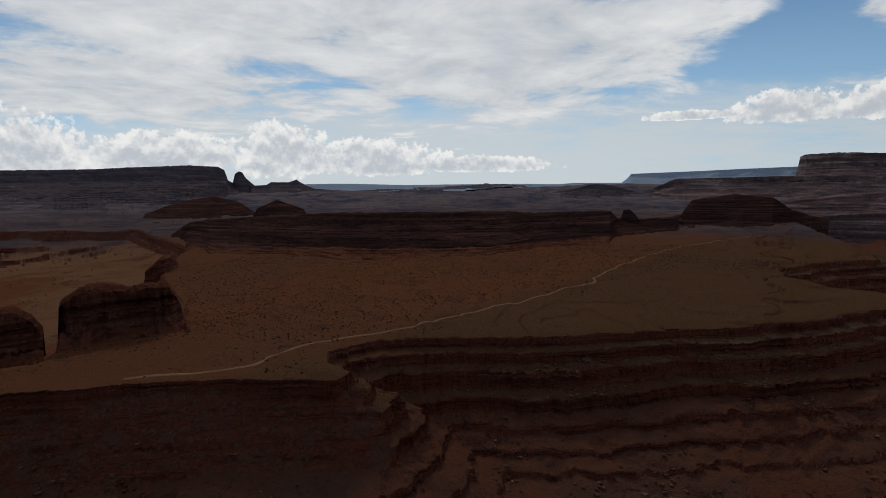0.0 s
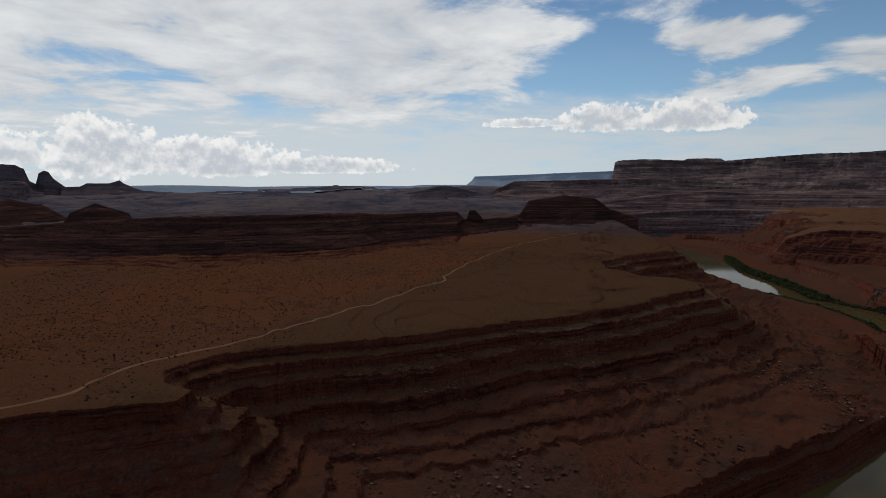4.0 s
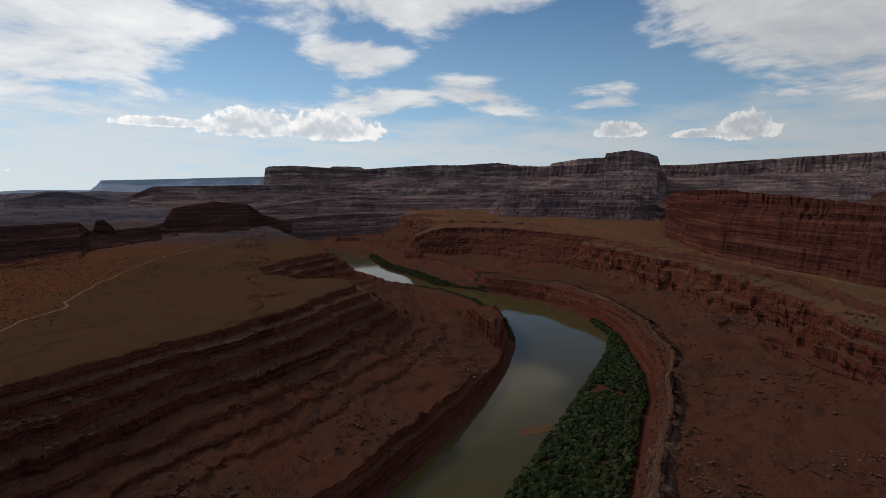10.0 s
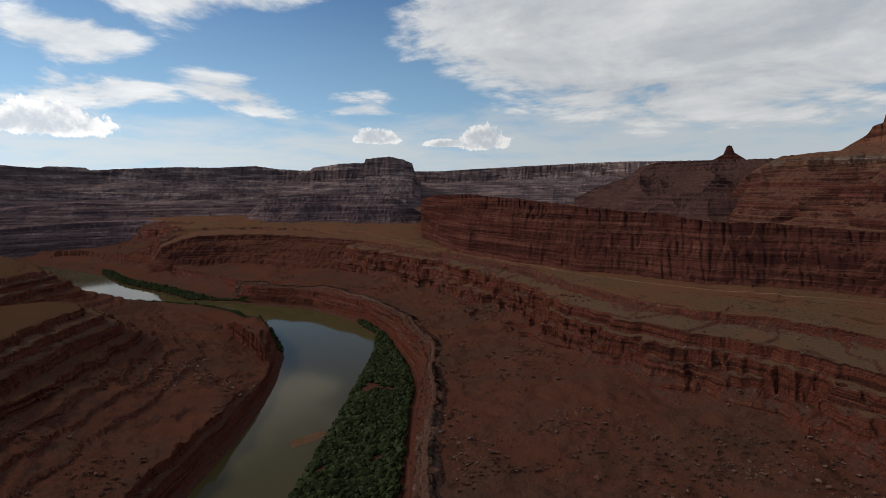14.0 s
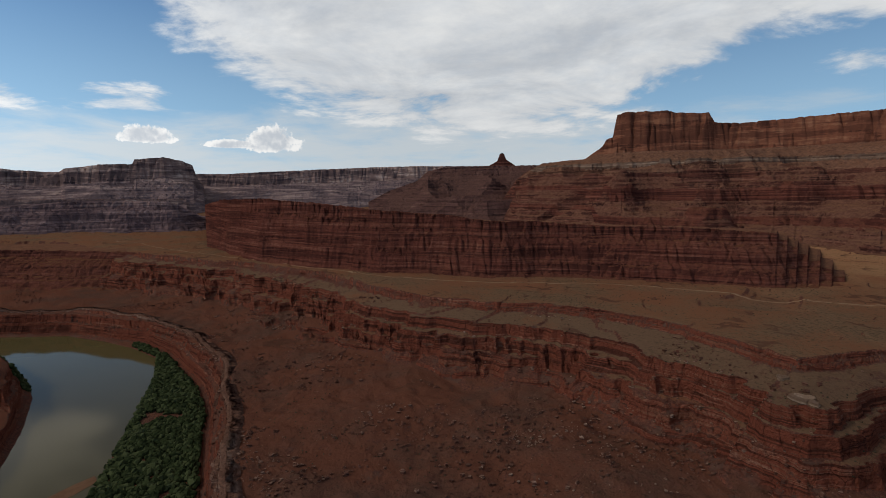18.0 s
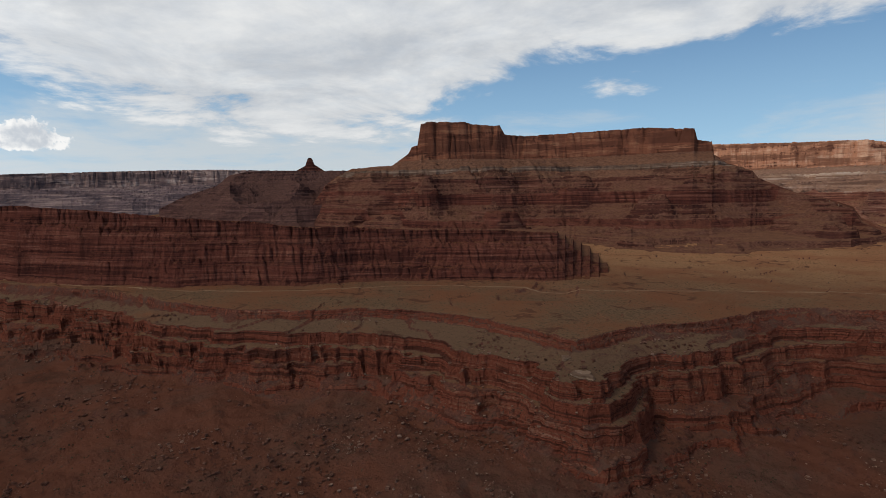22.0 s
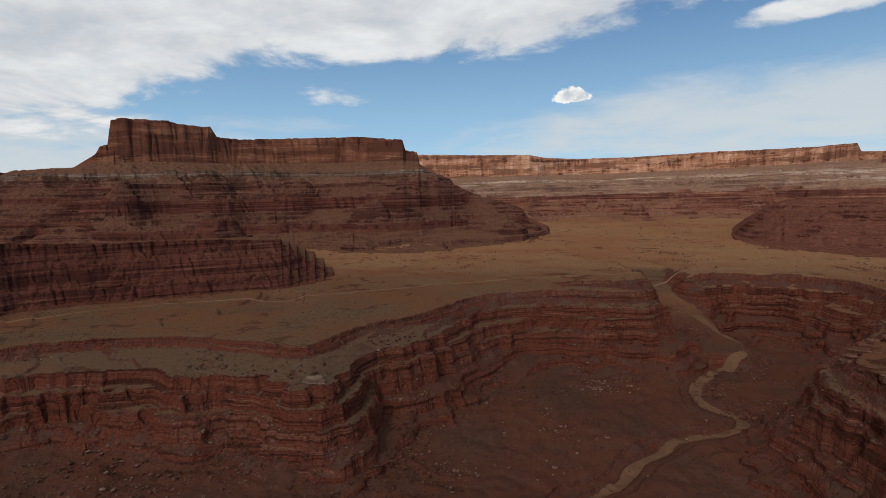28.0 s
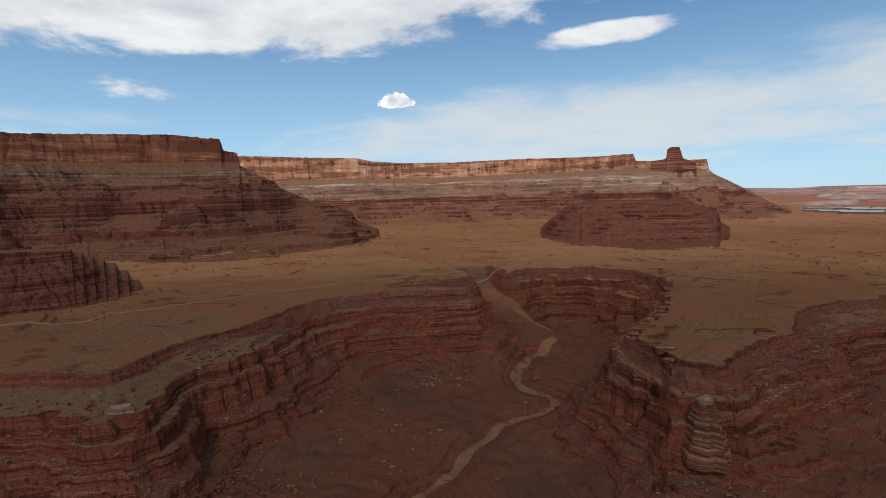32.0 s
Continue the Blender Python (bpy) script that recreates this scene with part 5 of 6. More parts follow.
# red cliffs standing on the southern bench
terraces("red_cliff_ridge", "long dark red cliff ridge with fluted walls", "cliff",
          [(73.6, -0.6, 1500, 71.5, 1290), (75.0, -0.15, 1250, 72.2, 1180), (75.6, -0.12, 1150, 73.5, 1110), (78.7, -0.04, 1020, 78.2, 950), (84.5, -0.63, 880, 84, 830), (90.5, -1.47, 800, 90, 755), (97.5, -2.0, 760, 97.5, 715), (102.2, -2.75, 730, 102, 690),
           (107, -2.8, 745, 107, 700), (113, -3.2, 750, 113, 700), (118, -3.3, 745, 118, 695), (122.3, -3.4, 740, 123, 690), (127, -3.63, 745, 127.5, 690), (129.1, -3.75, 750, 129.1, 690, -3.8), (129.25, -4.3, 753, 129.25, 692, -3.8), (129.9, -4.4, 756, 129.9, 694, -3.8), (130.0, -4.9, 759, 130.0, 696, -3.8), (130.7, -5.0, 762, 130.7, 698, -3.8), (130.8, -5.5, 765, 130.8, 700, -3.8), (131.5, -5.6, 768, 131.5, 702, -3.8), (131.6, -6.1, 771, 131.6, 704, -3.8), (132.4, -6.2, 774, 132.4, 706, -3.8), (132.5, -6.7, 777, 132.5, 708, -3.8), (133.3, -6.8, 780, 133.3, 710, -3.8), (133.4, -7.3, 783, 133.4, 712, -3.8), (134.2, -7.4, 786, 134.2, 714, -3.8), (134.3, -7.9, 789, 134.3, 716, -3.8), (135.2, -8.1, 792, 135.2, 718, -3.8), (135.4, -8.5, 795, 135.4, 720, -3.8)],
          CLIFF, seed=45, cell=0.08, back=500, rough=1.0, top_mat=ROCK_LOW, unit=0.55, dip=0.055, rows=115)
terraces("red_cliff_wall", "dark fluted cliff wall across the river bend", "cliff",
          [(55.5, -2.6, 2100, 55, 2020), (57.2, -1.0, 2080, 57, 1940), (57.6, -0.59, 2050, 57.6, 1920), (62.6, -0.14, 2020, 62.6, 1890), (70.3, -0.21, 1980, 70.3, 1850), (71.2, -0.59, 1980, 71.6, 1850), (73.2, -1.8, 1990, 74, 1870), (76, -2.4, 2050, 77, 1950)],
          [(*b[:6], ROCK_BAND, b[7]) for b in CLIFF], seed=47, back=250, rough=1.0, rows=70)
terraces("layered_cliff_band", "low dark layered cliff band beyond the river", "cliff",
          [(31.5, -2.0, 2500, 31, 2380), (33.5, -1.45, 2550, 33, 2380), (41.8, -0.6, 2600, 41, 2400), (45.4, -0.9, 2600, 45, 2400), (57.1, -0.95, 2600, 57, 2400), (63, -0.9, 2600, 63, 2400)], DARKCLIFF, seed=49, back=350, rough=0.7, rows=60)
terraces("layered_cliff_band", "dark cliff band above the far river reach", "cliff",
          [(33.5, -3.2, 2150, 33, 2090), (37, -2.7, 2200, 37, 2120), (42, -2.4, 2260, 42, 2180), (47, -2.4, 2260, 47, 2180), (51, -2.5, 2160, 51, 2080), (56, -2.7, 2060, 56, 1980), (60, -2.9, 2000, 60, 1920)], DARKCLIFF, seed=51, back=150, rough=0.7, rows=60)

terraces("promontory_cliff", "dark red stepped cliffs of the promontory at the river bend", "cliff",
          [(47.2, -6.6, 1500, 46.8, 1450), (48.2, -5.0, 1490, 47.8, 1410), (50, -4.25, 1485, 50, 1390), (51.6, -3.95, 1480, 51.6, 1380), (54, -3.9, 1480, 54.6, 1360), (58, -4.05, 1440, 58, 1310), (62, -4.35, 1375, 62, 1200), (65, -4.65, 1300, 65, 1140), (66.6, -4.78, 1265, 66.8, 1150), (67.8, -5.0, 1240, 68, 1170)],
          CLIFF, seed=65, back=220, rough=1.0, top_mat=ROCK_LOW, unit=0.8, rows=90)

# the low bluff above the thicket and round the bend
BLUFF = np.array([(150, 62), (230, 85), (343, 117), (445, 144), (510, 159), (575, 186), (662, 236), (707, 262), (775, 322), (815, 378), (862, 455), (869, 540), (882, 640)], float)
mark = np.arange(0, len(BLUFF) - 0.99, 0.2)
BLUFF = np.stack([np.interp(mark, np.arange(len(BLUFF)), BLUFF[:, k]) for k in (0, 1)], 1)
tangent = np.gradient(BLUFF, axis=0)
tangent /= np.hypot(tangent[:, 0], tangent[:, 1])[:, None]
inland = np.stack([tangent[:, 1], -tangent[:, 0]], 1)
sway = 16 * fbm(BLUFF[:, 0], BLUFF[:, 1], 70, 3, 97)[:, None]
crest, toe = BLUFF + inland * (19 + sway), BLUFF + inland * (4 + 0.5 * sway)
behind = crest + inland * 16
rise = np.maximum(ground(behind[:, 0], behind[:, 1]), ground(crest[:, 0], crest[:, 1])) + 1.0 + 2.0 * fbm(crest[:, 0], crest[:, 1], 40, 2, 98)
bearing = lambda p: math.degrees(math.atan2(p[0], p[1]))
rock_wall("river_bluff", "low dark red bluff above the river thicket", "cliff",
          [(bearing(c), -math.degrees(math.atan2(EYE[2] - h, math.hypot(*c))), math.hypot(*c), bearing(f), math.hypot(*f)) for c, f, h in zip(crest, toe, rise)],
          [(*b[:6], BLUFF_ROCK, b[7]) for b in CLIFF], seed=69, back=12, cell=0.04, rough=1.3, top_mat=BLUFF_ROCK, unit=0.4, dip=0.12)

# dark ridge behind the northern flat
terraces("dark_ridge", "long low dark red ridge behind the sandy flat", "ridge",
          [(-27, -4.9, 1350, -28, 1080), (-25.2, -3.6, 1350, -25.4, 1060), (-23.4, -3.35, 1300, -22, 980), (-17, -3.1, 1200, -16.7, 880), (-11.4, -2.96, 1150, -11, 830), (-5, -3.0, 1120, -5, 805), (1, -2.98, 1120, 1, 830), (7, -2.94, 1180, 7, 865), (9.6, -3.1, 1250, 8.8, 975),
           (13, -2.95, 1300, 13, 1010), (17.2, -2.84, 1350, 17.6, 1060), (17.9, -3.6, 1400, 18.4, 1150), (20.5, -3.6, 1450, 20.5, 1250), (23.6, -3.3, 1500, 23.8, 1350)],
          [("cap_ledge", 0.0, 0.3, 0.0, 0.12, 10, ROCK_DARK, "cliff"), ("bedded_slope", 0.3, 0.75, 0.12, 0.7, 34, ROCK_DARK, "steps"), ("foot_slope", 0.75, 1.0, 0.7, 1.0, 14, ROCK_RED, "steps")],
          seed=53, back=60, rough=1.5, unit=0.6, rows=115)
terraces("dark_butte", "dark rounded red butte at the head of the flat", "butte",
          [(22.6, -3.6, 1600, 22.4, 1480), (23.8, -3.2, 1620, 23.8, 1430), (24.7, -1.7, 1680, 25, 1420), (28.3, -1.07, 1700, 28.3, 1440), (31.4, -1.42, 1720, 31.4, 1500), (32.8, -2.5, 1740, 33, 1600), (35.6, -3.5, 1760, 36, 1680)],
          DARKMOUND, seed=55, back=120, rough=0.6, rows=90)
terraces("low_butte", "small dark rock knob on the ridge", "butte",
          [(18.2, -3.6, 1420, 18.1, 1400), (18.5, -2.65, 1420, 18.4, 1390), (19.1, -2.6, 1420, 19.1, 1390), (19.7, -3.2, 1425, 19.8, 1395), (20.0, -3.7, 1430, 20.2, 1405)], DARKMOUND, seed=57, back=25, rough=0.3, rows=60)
rock_wall("rock_outcrop", "blocky dark red rock outcrop at the bench edge", "outcrop",
          [(-36.3, -13.3, 476, -36.5, 452), (-36.0, -10.2, 473, -36.3, 443), (-34.9, -9.5, 470, -35.2, 445), (-34.0, -9.1, 472, -34.2, 450), (-33.0, -9.35, 474, -33.2, 456), (-31.85, -9.3, 478, -32.1, 460), (-30.6, -9.5, 480, -30.6, 458), (-29.6, -9.41, 480, -29.4, 455), (-27.24, -9.63, 482, -27, 446), (-26.52, -10.66, 488, -26.3, 450), (-26.0, -12.5, 500, -25.4, 470)],
          [("block_cliff", 0.0, 0.74, 0.0, 0.25, 34, ROCK_BLOCK, "cliff"), ("rubble_slope", 0.74, 1.0, 0.25, 1.0, 14, ROCK_RED, "slope")], seed=59, spurs=0.0, back=30, cell=0.035, rough=2.6, unit=0.5)
rock_wall("rock_outcrop", "dark broken rock outcrop above the sandy basin", "outcrop",
          [(-44, -10.2, 525, -44, 480), (-41.5, -10.2, 520, -41.5, 470), (-39, -10.4, 515, -39, 465), (-37.9, -11.2, 510, -37.9, 470), (-37.3, -12.6, 508, -37.4, 480)],
          [("block_cliff", 0.0, 0.6, 0.0, 0.3, 26, ROCK_BLOCK, "cliff"), ("rubble_slope", 0.6, 1.0, 0.3, 1.0, 14, ROCK_RED, "slope")], seed=67, spurs=0.0, back=30, cell=0.04, rough=2.2, unit=0.45)
rock_wall("rock_outcrop", "dark cliff end of the sandy flat", "outcrop",
          [(-29.2, -7.9, 800, -29.5, 780), (-28.0, -6.85, 810, -28.4, 780), (-27, -6.75, 830, -27.2, 790), (-26.4, -7.2, 850, -26.2, 810)], CLIFF, seed=61, back=60, cell=0.06, rough=1.0, unit=0.35)


# ---------------------------------------------------------------- tracks and the dry wash
def ribbon(name, label, line, width, mat, lift=0.35, wander=3.0, seed=1, kind="structure"):
    """A worn strip of ground that follows the lie of the land."""
    p = np.array(line, float)
    s = np.concatenate([[0], np.cumsum(np.hypot(*np.diff(p, axis=0).T))])
    n = int(s[-1] / 3.0) + 2
    t = np.linspace(0, s[-1], n)
    x, y = np.interp(t, s, p[:, 0]), np.interp(t, s, p[:, 1])
    for _ in range(14):                     # round the bends
        x[1:-1], y[1:-1] = (x[:-2] + x[1:-1] * 2 + x[2:]) / 4, (y[:-2] + y[1:-1] * 2 + y[2:]) / 4
    dx, dy = np.gradient(x), np.gradient(y)
    m = np.maximum(np.hypot(dx, dy), 1e-6)
    nx, ny = -dy / m, dx / m
    w = fbm(t, t * 0, 40, 3, seed) * wander * 2
    x, y = x + nx * w, y + ny * w
    half = width / 2 * (1 + 0.8 * fbm(t, t * 0 + 7, 18, 3, seed + 1))
    rows = []
    for k in (-1.0, -0.5, 0.0, 0.5, 1.0):
        rx, ry = x + nx * half * k, y + ny * half * k
        rows.append(np.column_stack([rx, ry, ground(rx, ry) + (lift if abs(k) < 0.9 else -0.3)]))
    ob = link(name, np.concatenate(rows), lattice(5, n)[:, ::-1], mat)
    return tagged(ob, label, "track", kind=kind)


ribbon("dirt_track", "pale winding dirt track across the sandy flat",
       [(-190, 310), (-150, 318), (-121, 330), (-104, 375), (-53, 405), (7, 457), (51, 499), (80, 515), (113, 559), (134, 579), (166, 602), (181, 630), (225, 715), (316, 841), (436, 983), (545, 1064), (679, 1144)],
       3.6, DUST, seed=3, wander=7.0)
ribbon("dirt_road", "pale graded dirt road along the bench rim",
       [(1440, 640), (1380, 560), (1215, 445), (1095, 330), (940, 182), (868, 122), (800, 60), (720, -20), (660, -110), (630, -200), (600, -290), (507, -388), (436, -467), (392, -543), (301, -655), (242, -715), (116, -830), (20, -890), (-114, -885), (-260, -800)],
       4.5, DUST, seed=5)
ribbon("footpath", "faint pale path on the point", [(-62, -432), (-80, -480), (-105, -540), (-135, -590), (-120, -640)], 1.8, WASH, seed=7)
ribbon("dry_wash", "winding dry wash of pale orange sand in the side canyon",
       WASH_LINE,
       11.0, WASH, lift=0.15, wander=2.0, seed=9)


# ---------------------------------------------------------------- plants and loose rock
def blob_base():
    """Twelve corners and twenty faces of a rough ball."""
    g = (1 + 5 ** 0.5) / 2
    v = np.array([(-1, g, 0), (1, g, 0), (-1, -g, 0), (1, -g, 0), (0, -1, g), (0, 1, g), (0, -1, -g), (0, 1, -g), (g, 0, -1), (g, 0, 1), (-g, 0, -1), (-g, 0, 1)], float)
    f = [(0, 11, 5), (0, 5, 1), (0, 1, 7), (0, 7, 10), (0, 10, 11), (1, 5, 9), (5, 11, 4), (11, 10, 2), (10, 7, 6), (7, 1, 8),
         (3, 9, 4), (3, 4, 2), (3, 2, 6), (3, 6, 8), (3, 8, 9), (4, 9, 5), (2, 4, 11), (6, 2, 10), (8, 6, 7), (9, 8, 1)]
    return v / np.linalg.norm(v[0]), np.array(f)


BALL_V, BALL_F = blob_base()
CUBE_V = np.array([(x, y, z) for x in (-1, 1) for y in (-1, 1) for z in (-1, 1)], float)
CUBE_F = np.array([(0, 1, 3), (0, 3, 2), (4, 6, 7), (4, 7, 5), (0, 4, 5), (0, 5, 1), (2, 3, 7), (2, 7, 6), (0, 2, 6), (0, 6, 4), (1, 5, 7), (1, 7, 3)])


def strew(name, label, category, x, y, size, mat, seed, flatten=0.7, sink=0.2, base=(BALL_V, BALL_F), jag=0.35):
    """Many small lumps, too many to count, as one mesh of stuff."""
    rs = np.random.RandomState(seed)
    bv, bf = base
    n, m = len(x), len(bv)
    z = ground(x, y)
    sc = size[:, None] * np.column_stack([rs.uniform(0.7, 1.3, n), rs.uniform(0.7, 1.3, n), flatten * rs.uniform(0.7, 1.3, n)])
    a = rs.uniform(0, 6.283, n)
    v = bv[None] * (1 + jag * rs.uniform(-1, 1, (n, m, 1))) * sc[:, None]
    vx = v[:, :, 0] * np.cos(a)[:, None] - v[:, :, 1] * np.sin(a)[:, None]
    vy = v[:, :, 0] * np.sin(a)[:, None] + v[:, :, 1] * np.cos(a)[:, None]
    v = np.stack([vx + x[:, None], vy + y[:, None], v[:, :, 2] + z[:, None] + (sc[:, 2] * (1 - sink))[:, None]], -1)
    f = bf[None] + (np.arange(n) * m)[:, None, None]
    ob = link(name, v.reshape(-1, 3), f.reshape(-1, 3), mat, smooth_shade=False)
    return tagged(ob, label, category, kind="stuff")


def leafy(name, a, c, dry):
    m, n, b, geo = material(name, 0.8)
    p = geo.outputs["Position"]
    k = n.math("ADD", n.math("MULTIPLY", geo.outputs["Random Per Island"], 0.6), n.math("MULTIPLY", n.noise(p, 0.05, 4.0), 0.6))
    n.put(b.inputs["Base Color"], n.ramp(k, [(0.2, a), (0.55, c), (0.9, dry)]))
    return m


THICKET = leafy("riverside_thicket_leaves", (0.018, 0.023, 0.011), (0.032, 0.043, 0.018), (0.066, 0.078, 0.036))
SHRUB = leafy("desert_shrub", (0.036, 0.028, 0.018), (0.058, 0.044, 0.028), (0.09, 0.066, 0.043))
STONE = rock("fallen_stone", (0.07, 0.030, 0.022), (0.19, 0.092, 0.066), (0.36, 0.25, 0.19), 0.5, 0.3, 0.6)
rs = np.random.RandomState(5)


def scatter(n, box, keep):
    """n places in a box of the plan at which keep() holds."""
    xs, ys = [], []
    while sum(map(len, xs)) < n:
        x, y = rs.uniform(box[0], box[1], 4 * n), rs.uniform(box[2], box[3], 4 * n)
        k = keep(x, y)
        xs.append(x[k])
        ys.append(y[k])
    return np.concatenate(xs)[:n], np.concatenate(ys)[:n]


# the green belt along the south bank, and a thin one round the inside of the bend
def belt(x, y):
    return (sample(D_FLOOD, x, y) > 1.0) & (sample(D_RIVER, x, y) < -1.0) & (fbm(x, y, 30, 3, 81) > -0.28)


x, y = scatter(9000, (60, 780, 40, 330), belt)
strew("riverside_thicket", "dense dark green thicket of shrubs along the river bank", "shrubs", x, y, rs.uniform(1.2, 2.9, len(x)), THICKET, 1, 0.9, 0.3)
x, y = scatter(1600, (600, 900, 360, 900), lambda x, y: (np.abs(sample(D_RIVER, x, y) + 7) < 5 + 10 * fbm(x, y, 60, 2, 83)) & (x < 0.45 * y + 605))
strew("riverside_thicket", "thin dark green belt of shrubs round the river bend", "shrubs", x, y, rs.uniform(1.2, 2.6, len(x)), THICKET, 2, 0.9, 0.3)
x, y = scatter(1500, (850, 1200, 700, 1250), lambda x, y: (np.abs(sample(D_RIVER, x, y) + 10) < 9) & (y < x * 1.02 + 40))
strew("riverside_thicket", "green bank shrubs beside the far river reach", "shrubs", x, y, rs.uniform(1.5, 3.0, len(x)), THICKET, 3, 0.9, 0.3)

# desert scrub on the benches
x, y = scatter(10000, (-330, 480, 310, 1000), lambda x, y: (sample(D_CANYON, x, y) < -8) & (sample(D_BASIN, x, y) < -10) & (fbm(x, y, 130, 3, 85) + (y - x * 0.9 - 420) / 900 > -0.1 + 0.25 * rs.rand(len(x))))
strew("desert_scrub", "scattered low dark desert shrubs on the sandy flat", "shrubs", x, y, rs.uniform(0.3, 0.85, len(x)), SHRUB, 4, 0.65, 0.3)
x, y = scatter(4500, (-400, 1000, -1000, 200), lambda x, y: (sample(D_CANYON, x, y) < -5) & (fbm(x, y, 110, 3, 87) > -0.02 + 0.2 * rs.rand(len(x))))
strew("desert_scrub", "scattered low shrubs on the southern bench", "shrubs", x, y, rs.uniform(0.2, 0.6, len(x)), SHRUB, 5, 0.65, 0.3)
x, y = scatter(2000, (-300, 800, -760, 420), lambda x, y: (sample(D_CANYON, x, y) > 30) & (sample(D_FLOOD, x, y) < -22) & (fbm(x, y, 60, 3, 89) > 0.02 + 0.15 * rs.rand(len(x))))
strew("desert_scrub", "dark shrubs on the talus slopes of the canyon", "shrubs", x, y, rs.uniform(0.3, 0.8, len(x)), SHRUB, 6, 0.7, 0.3)

# fallen blocks on the talus, the smaller ones too many to count
x, y = scatter(14000, (-300, 900, -780, 520), lambda x, y: (sample(D_CANYON, x, y) > 14) & (sample(D_FLOOD, x, y) < -8) & (fbm(x, y, 55, 4, 91) > 0.0 + 0.16 * rs.rand(len(x))))
strew("talus_rubble", "red and grey broken stone strewn over the talus", "rubble", x, y, 0.25 + 0.9 * rs.rand(len(x)) ** 3, STONE, 7, 0.8, 0.35, (CUBE_V, CUBE_F), 0.3)


def boulder(seed):
    """One angular fallen block."""
    r = np.random.RandomState(seed)
    bm = bmesh.new()
    bmesh.ops.create_icosphere(bm, subdivisions=1, radius=1.0)
    for v in bm.verts:
        v.co = Vector((round(v.co.x * 1.6) / 1.6, round(v.co.y * 1.5) / 1.5, round(v.co.z * 1.7) / 1.7)).lerp(v.co, 0.35) * (1 + r.uniform(-0.15, 0.15))
    bmesh.ops.recalc_face_normals(bm, faces=bm.faces)
    me = bpy.data.meshes.new("boulder")
    bm.to_mesh(me)
    bm.free()
    me.materials.append(STONE)
    return me


shapes = [boulder(k) for k in range(5)]
x, y = scatter(260, (-200, 640, -620, 420), lambda x, y: (sample(D_CANYON, x, y) > 45) & (sample(D_FLOOD, x, y) < -25) & (fbm(x, y, 70, 3, 93) > 0.05))
zs = ground(x, y)
for k in range(len(x)):
    ob = new("boulder", shapes[k % 5])
    s = 0.8 + 1.7 * rs.rand() ** 2
    ob.scale = (s * rs.uniform(0.8, 1.4), s * rs.uniform(0.8, 1.3), s * rs.uniform(0.6, 0.95))
    ob.rotation_euler = (0, 0, rs.uniform(0, 6.28))
    ob.location = (x[k], y[k], zs[k] + s * 0.3)
    tagged(ob, "angular fallen sandstone boulder on the talus slope", "boulder", "fallen boulders")



def slab(name, label, x, y, z, size, mat, seed, count=5, category="rock"):
    """A cluster of flat weathered blocks of caprock."""
    r = np.random.RandomState(seed)
    thing = tagged(new(name), label, category)
    thing.location = (x, y, z)
    for k in range(count):
        bm = bmesh.new()
        n = 7
        a0 = r.uniform(0, 6.28)
        w, d, t = size[0] * r.uniform(0.5, 1.0), size[1] * r.uniform(0.5, 1.0), size[2] * r.uniform(0.6, 1.1)
        cx, cy = (r.uniform(-0.5, 0.5) * size[0] * 1.6, r.uniform(-0.5, 0.5) * size[1] * 1.6) if k else (0, 0)
        rings = []
        for zz, g in ((-t, 1.0), (-0.2 * t, 1.04), (0.7 * t, 0.98), (t, 0.84)):
            rr = np.random.RandomState(seed * 31 + k)
            rings.append([bm.verts.new((cx + w * g * math.cos(a0 + 6.283 * i / n) * rr.uniform(0.75, 1.1), cy + d * g * math.sin(a0 + 6.283 * i / n) * rr.uniform(0.75, 1.1), zz)) for i in range(n)])
        for lo, up in zip(rings, rings[1:]):
            for i in range(n):
                bm.faces.new((lo[i], lo[(i + 1) % n], up[(i + 1) % n], up[i]))
        bm.faces.new(rings[-1])
        me = bpy.data.meshes.new("block")
        bm.to_mesh(me)
        bm.free()
        me.materials.append(mat)
        ob = new("block", me)
        ob.parent = thing
    return thing


PALE_ROCK = rock("pale_caprock", (0.14, 0.085, 0.06), (0.30, 0.20, 0.14), (0.46, 0.36, 0.28), 0.9, 0.3, 0.8)
NOSE_ROCK = rock("weathered_orange_caprock", (0.08, 0.034, 0.024), (0.20, 0.088, 0.056), (0.34, 0.20, 0.14), 0.7, 0.2, 0.6)
for a, e, zz, size, label, seed in ((131.6, 18.1, 81, (7, 6, 1.5), "pale flat caprock slab on the corner of the ledge", 3), (130.0, 16.6, 83, (3.5, 3, 1.4), "pale broken blocks on the ledge", 5),
                                    (194.7, 13.2, 92, (7, 4, 3.0), "rounded orange caprock at the rim of the point", 7), (198.6, 13.1, 91, (6, 4, 3.0), "rounded orange caprock at the rim of the point", 9),
                                    (184.6, 13.5, 91, (6, 4, 3.0), "rounded orange caprock at the rim of the point", 11), (15.2, 17.9, 76, (2.6, 2.2, 1.2), "pale fallen blocks on a dark ledge", 13)):
    px, py = meet(a, -e)
    slab("caprock_slab", label, px, py, height(px, py) + size[2] * 0.3, size, PALE_ROCK if seed in (3, 5, 13) else NOSE_ROCK, seed)


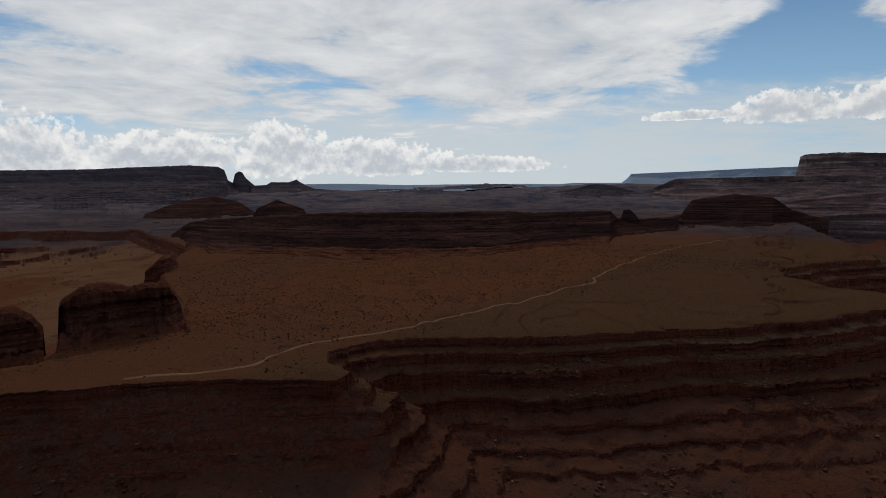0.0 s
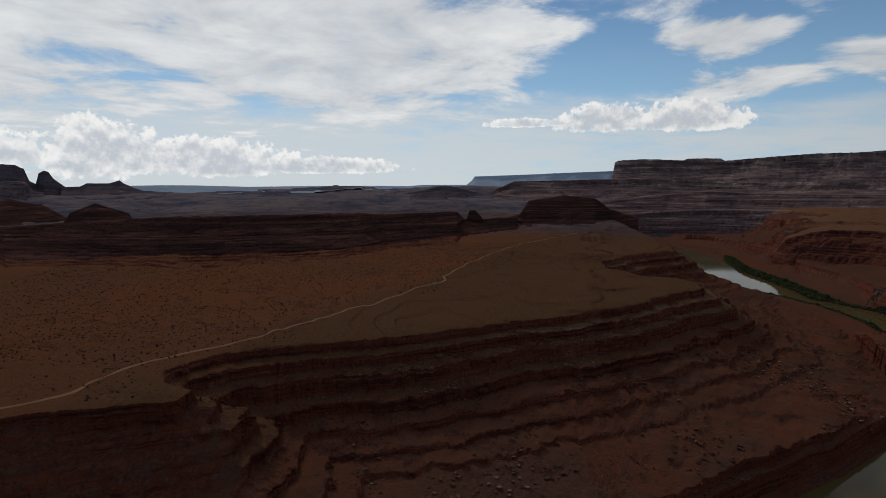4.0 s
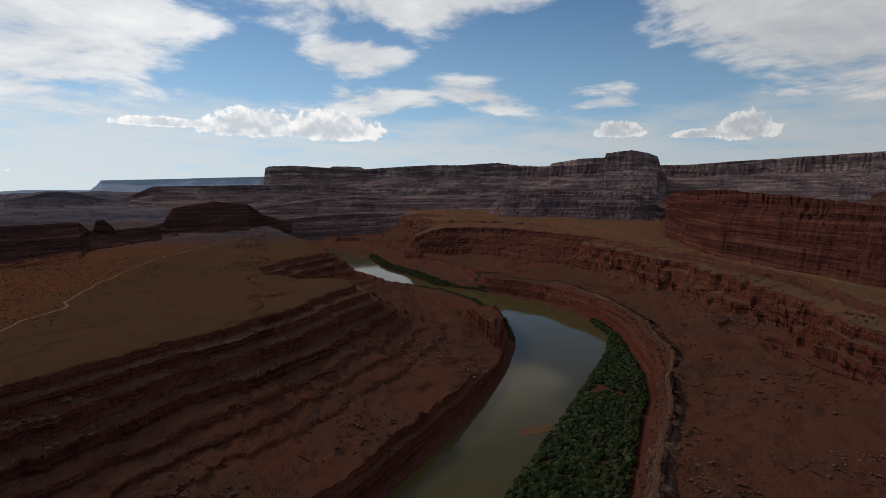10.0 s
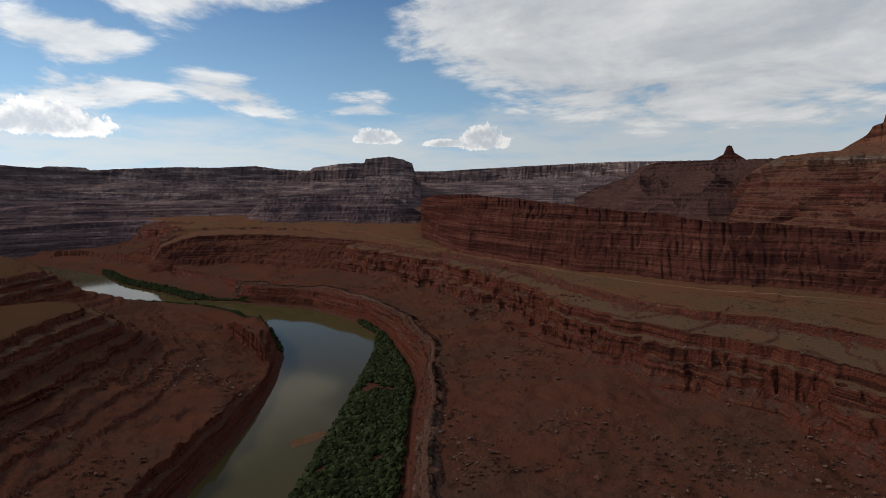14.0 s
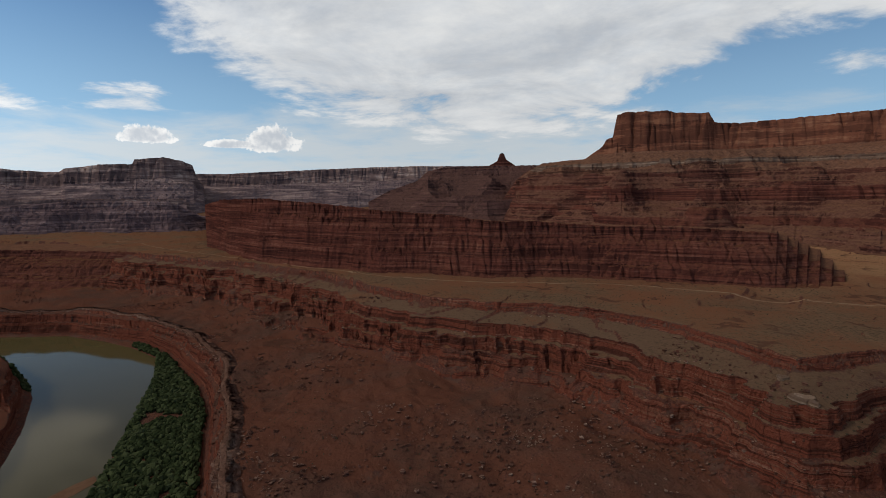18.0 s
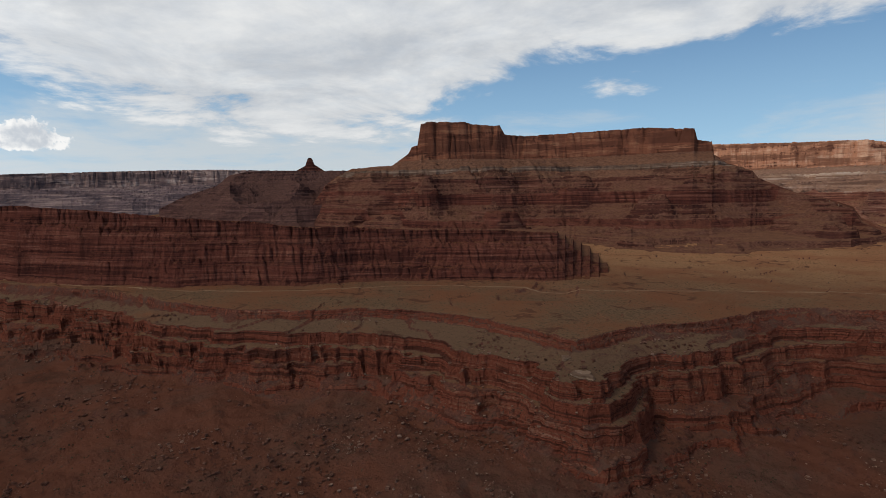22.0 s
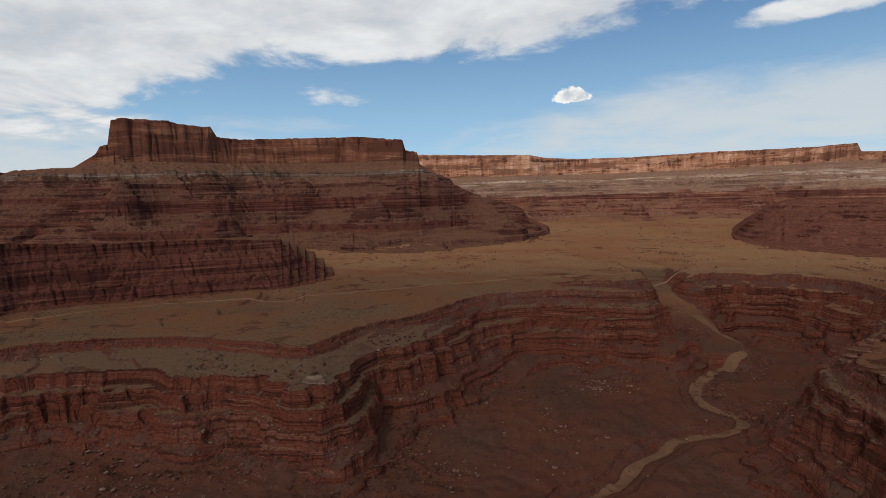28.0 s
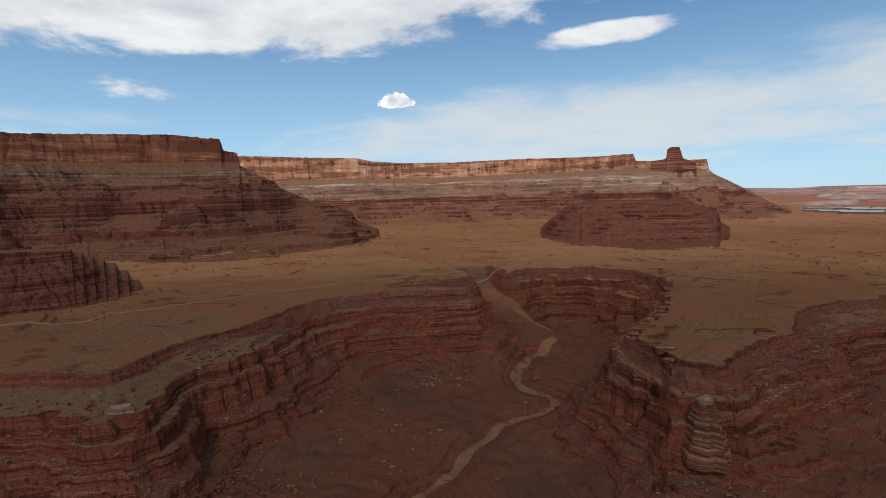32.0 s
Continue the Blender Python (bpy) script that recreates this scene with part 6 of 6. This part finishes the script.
# weathered caprock along the rim of the point
tip = np.array(SIDE_RIM[8:17], float)
run = np.concatenate([[0], np.cumsum(np.hypot(*np.diff(tip, axis=0).T))])
for k, s in enumerate(np.arange(4, run[-1], 19.0)):
    px, py = np.interp(s, run, tip[:, 0]) + rs.uniform(-3, 3), np.interp(s, run, tip[:, 1]) + rs.uniform(-3, 3)
    size = (rs.uniform(3.5, 6), rs.uniform(3, 4.5), rs.uniform(1.4, 2.6))
    slab("caprock_slab", "rounded pale orange caprock at the rim of the point", px, py, height(px, py) - size[2] * 0.2, size, NOSE_ROCK, 40 + k, 4)


def pinnacle():
    """The stack of rounded beds that stands at the tip of the point."""
    px, py = at(-169.9, 331)
    base = 50.0
    thing = tagged(new("rock_pinnacle"), "pinnacle of rounded orange sandstone beds at the tip of the point", "rock")
    thing.location = (px, py, base)
    z, k = -4.0, 0
    r = np.random.RandomState(4)
    n = 18
    shape = r.uniform(0.78, 1.14, n)
    for t, w, mat in ((9, 17.0, NOSE_ROCK), (3.5, 15.2, NOSE_ROCK), (7, 13.0, NOSE_ROCK), (1.6, 10.6, PALE_ROCK), (6.5, 10.4, NOSE_ROCK), (1.4, 8.2, PALE_ROCK), (4.2, 8.6, NOSE_ROCK), (1.8, 6.2, NOSE_ROCK), (2.6, 5.6, PALE_ROCK)):
        ex, ey = r.uniform(-0.7, 0.7), r.uniform(-0.7, 0.7)
        bm = bmesh.new()
        rings = []
        jag = shape * r.uniform(0.93, 1.07, n)
        for q, g in ((0.0, 0.93), (0.15, 1.0), (0.5, 1.03), (0.8, 0.97), (1.0, 0.80)):
            rings.append([bm.verts.new((ex + w * 0.8 * g * jag[i] * math.cos(6.283 * i / n), ey + w * g * jag[i] * math.sin(6.283 * i / n), z + t * q + 0.3 * r.uniform(-1, 1))) for i in range(n)])
        for lo, up in zip(rings, rings[1:]):
            for i in range(n):
                bm.faces.new((lo[i], lo[(i + 1) % n], up[(i + 1) % n], up[i]))
        bm.faces.new(rings[-1])
        bm.faces.new(rings[0][::-1])
        me = bpy.data.meshes.new("bed")
        bm.to_mesh(me)
        bm.free()
        me.materials.append(mat)
        new("bed", me).parent = thing
        z += t * 0.97


pinnacle()

# a sand bar that shows through the shallow water
bar = [(405, 206), (395, 214), (378, 224), (368, 217), (380, 207), (396, 200)]
bv = [(px, py, 0.12) for px, py in bar] + [(386, 211, 0.5)]
ob = link("sand_bar", bv, [(k, (k + 1) % 6, 6) for k in range(6)], WASH)
tagged(ob, "small pale sand bar at the edge of the river", "sand bar", kind="structure")

# evaporation ponds on the plain to the south-west
POND, n, b, geo = material("turquoise_pond_water", 0.08)
n.put(b.inputs["Base Color"], n.mix(n.noise(geo.outputs["Position"], 0.004, 2.0), (0.35, 0.55, 0.62), (0.62, 0.74, 0.76)))
for a, r, w, d in ((198.6, 2560, 45, 50), (200.2, 2480, 70, 70), (199.0, 2720, 60, 50), (201.6, 2400, 60, 70), (200.6, 2680, 70, 60), (202.4, 2600, 70, 80), (203.4, 2380, 60, 80)):
    px, py = at(a, r)
    ux, uy = math.cos(radians(a)), -math.sin(radians(a))
    vx2, vy2 = math.sin(radians(a)), math.cos(radians(a))
    h = height(px, py) + 5
    corners = [(px + ux * w * i + vx2 * d * j, py + uy * w * i + vy2 * d * j) for i, j in ((-1, -1), (1, -1), (1.1, 1), (-0.9, 1))]
    thing = tagged(new("evaporation_pond"), "pale turquoise evaporation pond with an earth bank", "pond", "evaporation ponds")
    thing.location = (px, py, h - 4)
    link("water", [(cx - px, cy - py, 4) for cx, cy in corners], [(3, 2, 1, 0)], POND, thing)
    bank_v = [((cx - px) * k, (cy - py) * k, zz) for k, zz in ((1.0, 4.3), (1.06, 4.6), (1.2, -14)) for cx, cy in corners]
    bank_f = [(4 * r2 + c, 4 * r2 + (c + 1) % 4, 4 * r2 + 4 + (c + 1) % 4, 4 * r2 + 4 + c) for r2 in (0, 1) for c in range(4)]
    link("bank", bank_v, bank_f, WASH, thing)
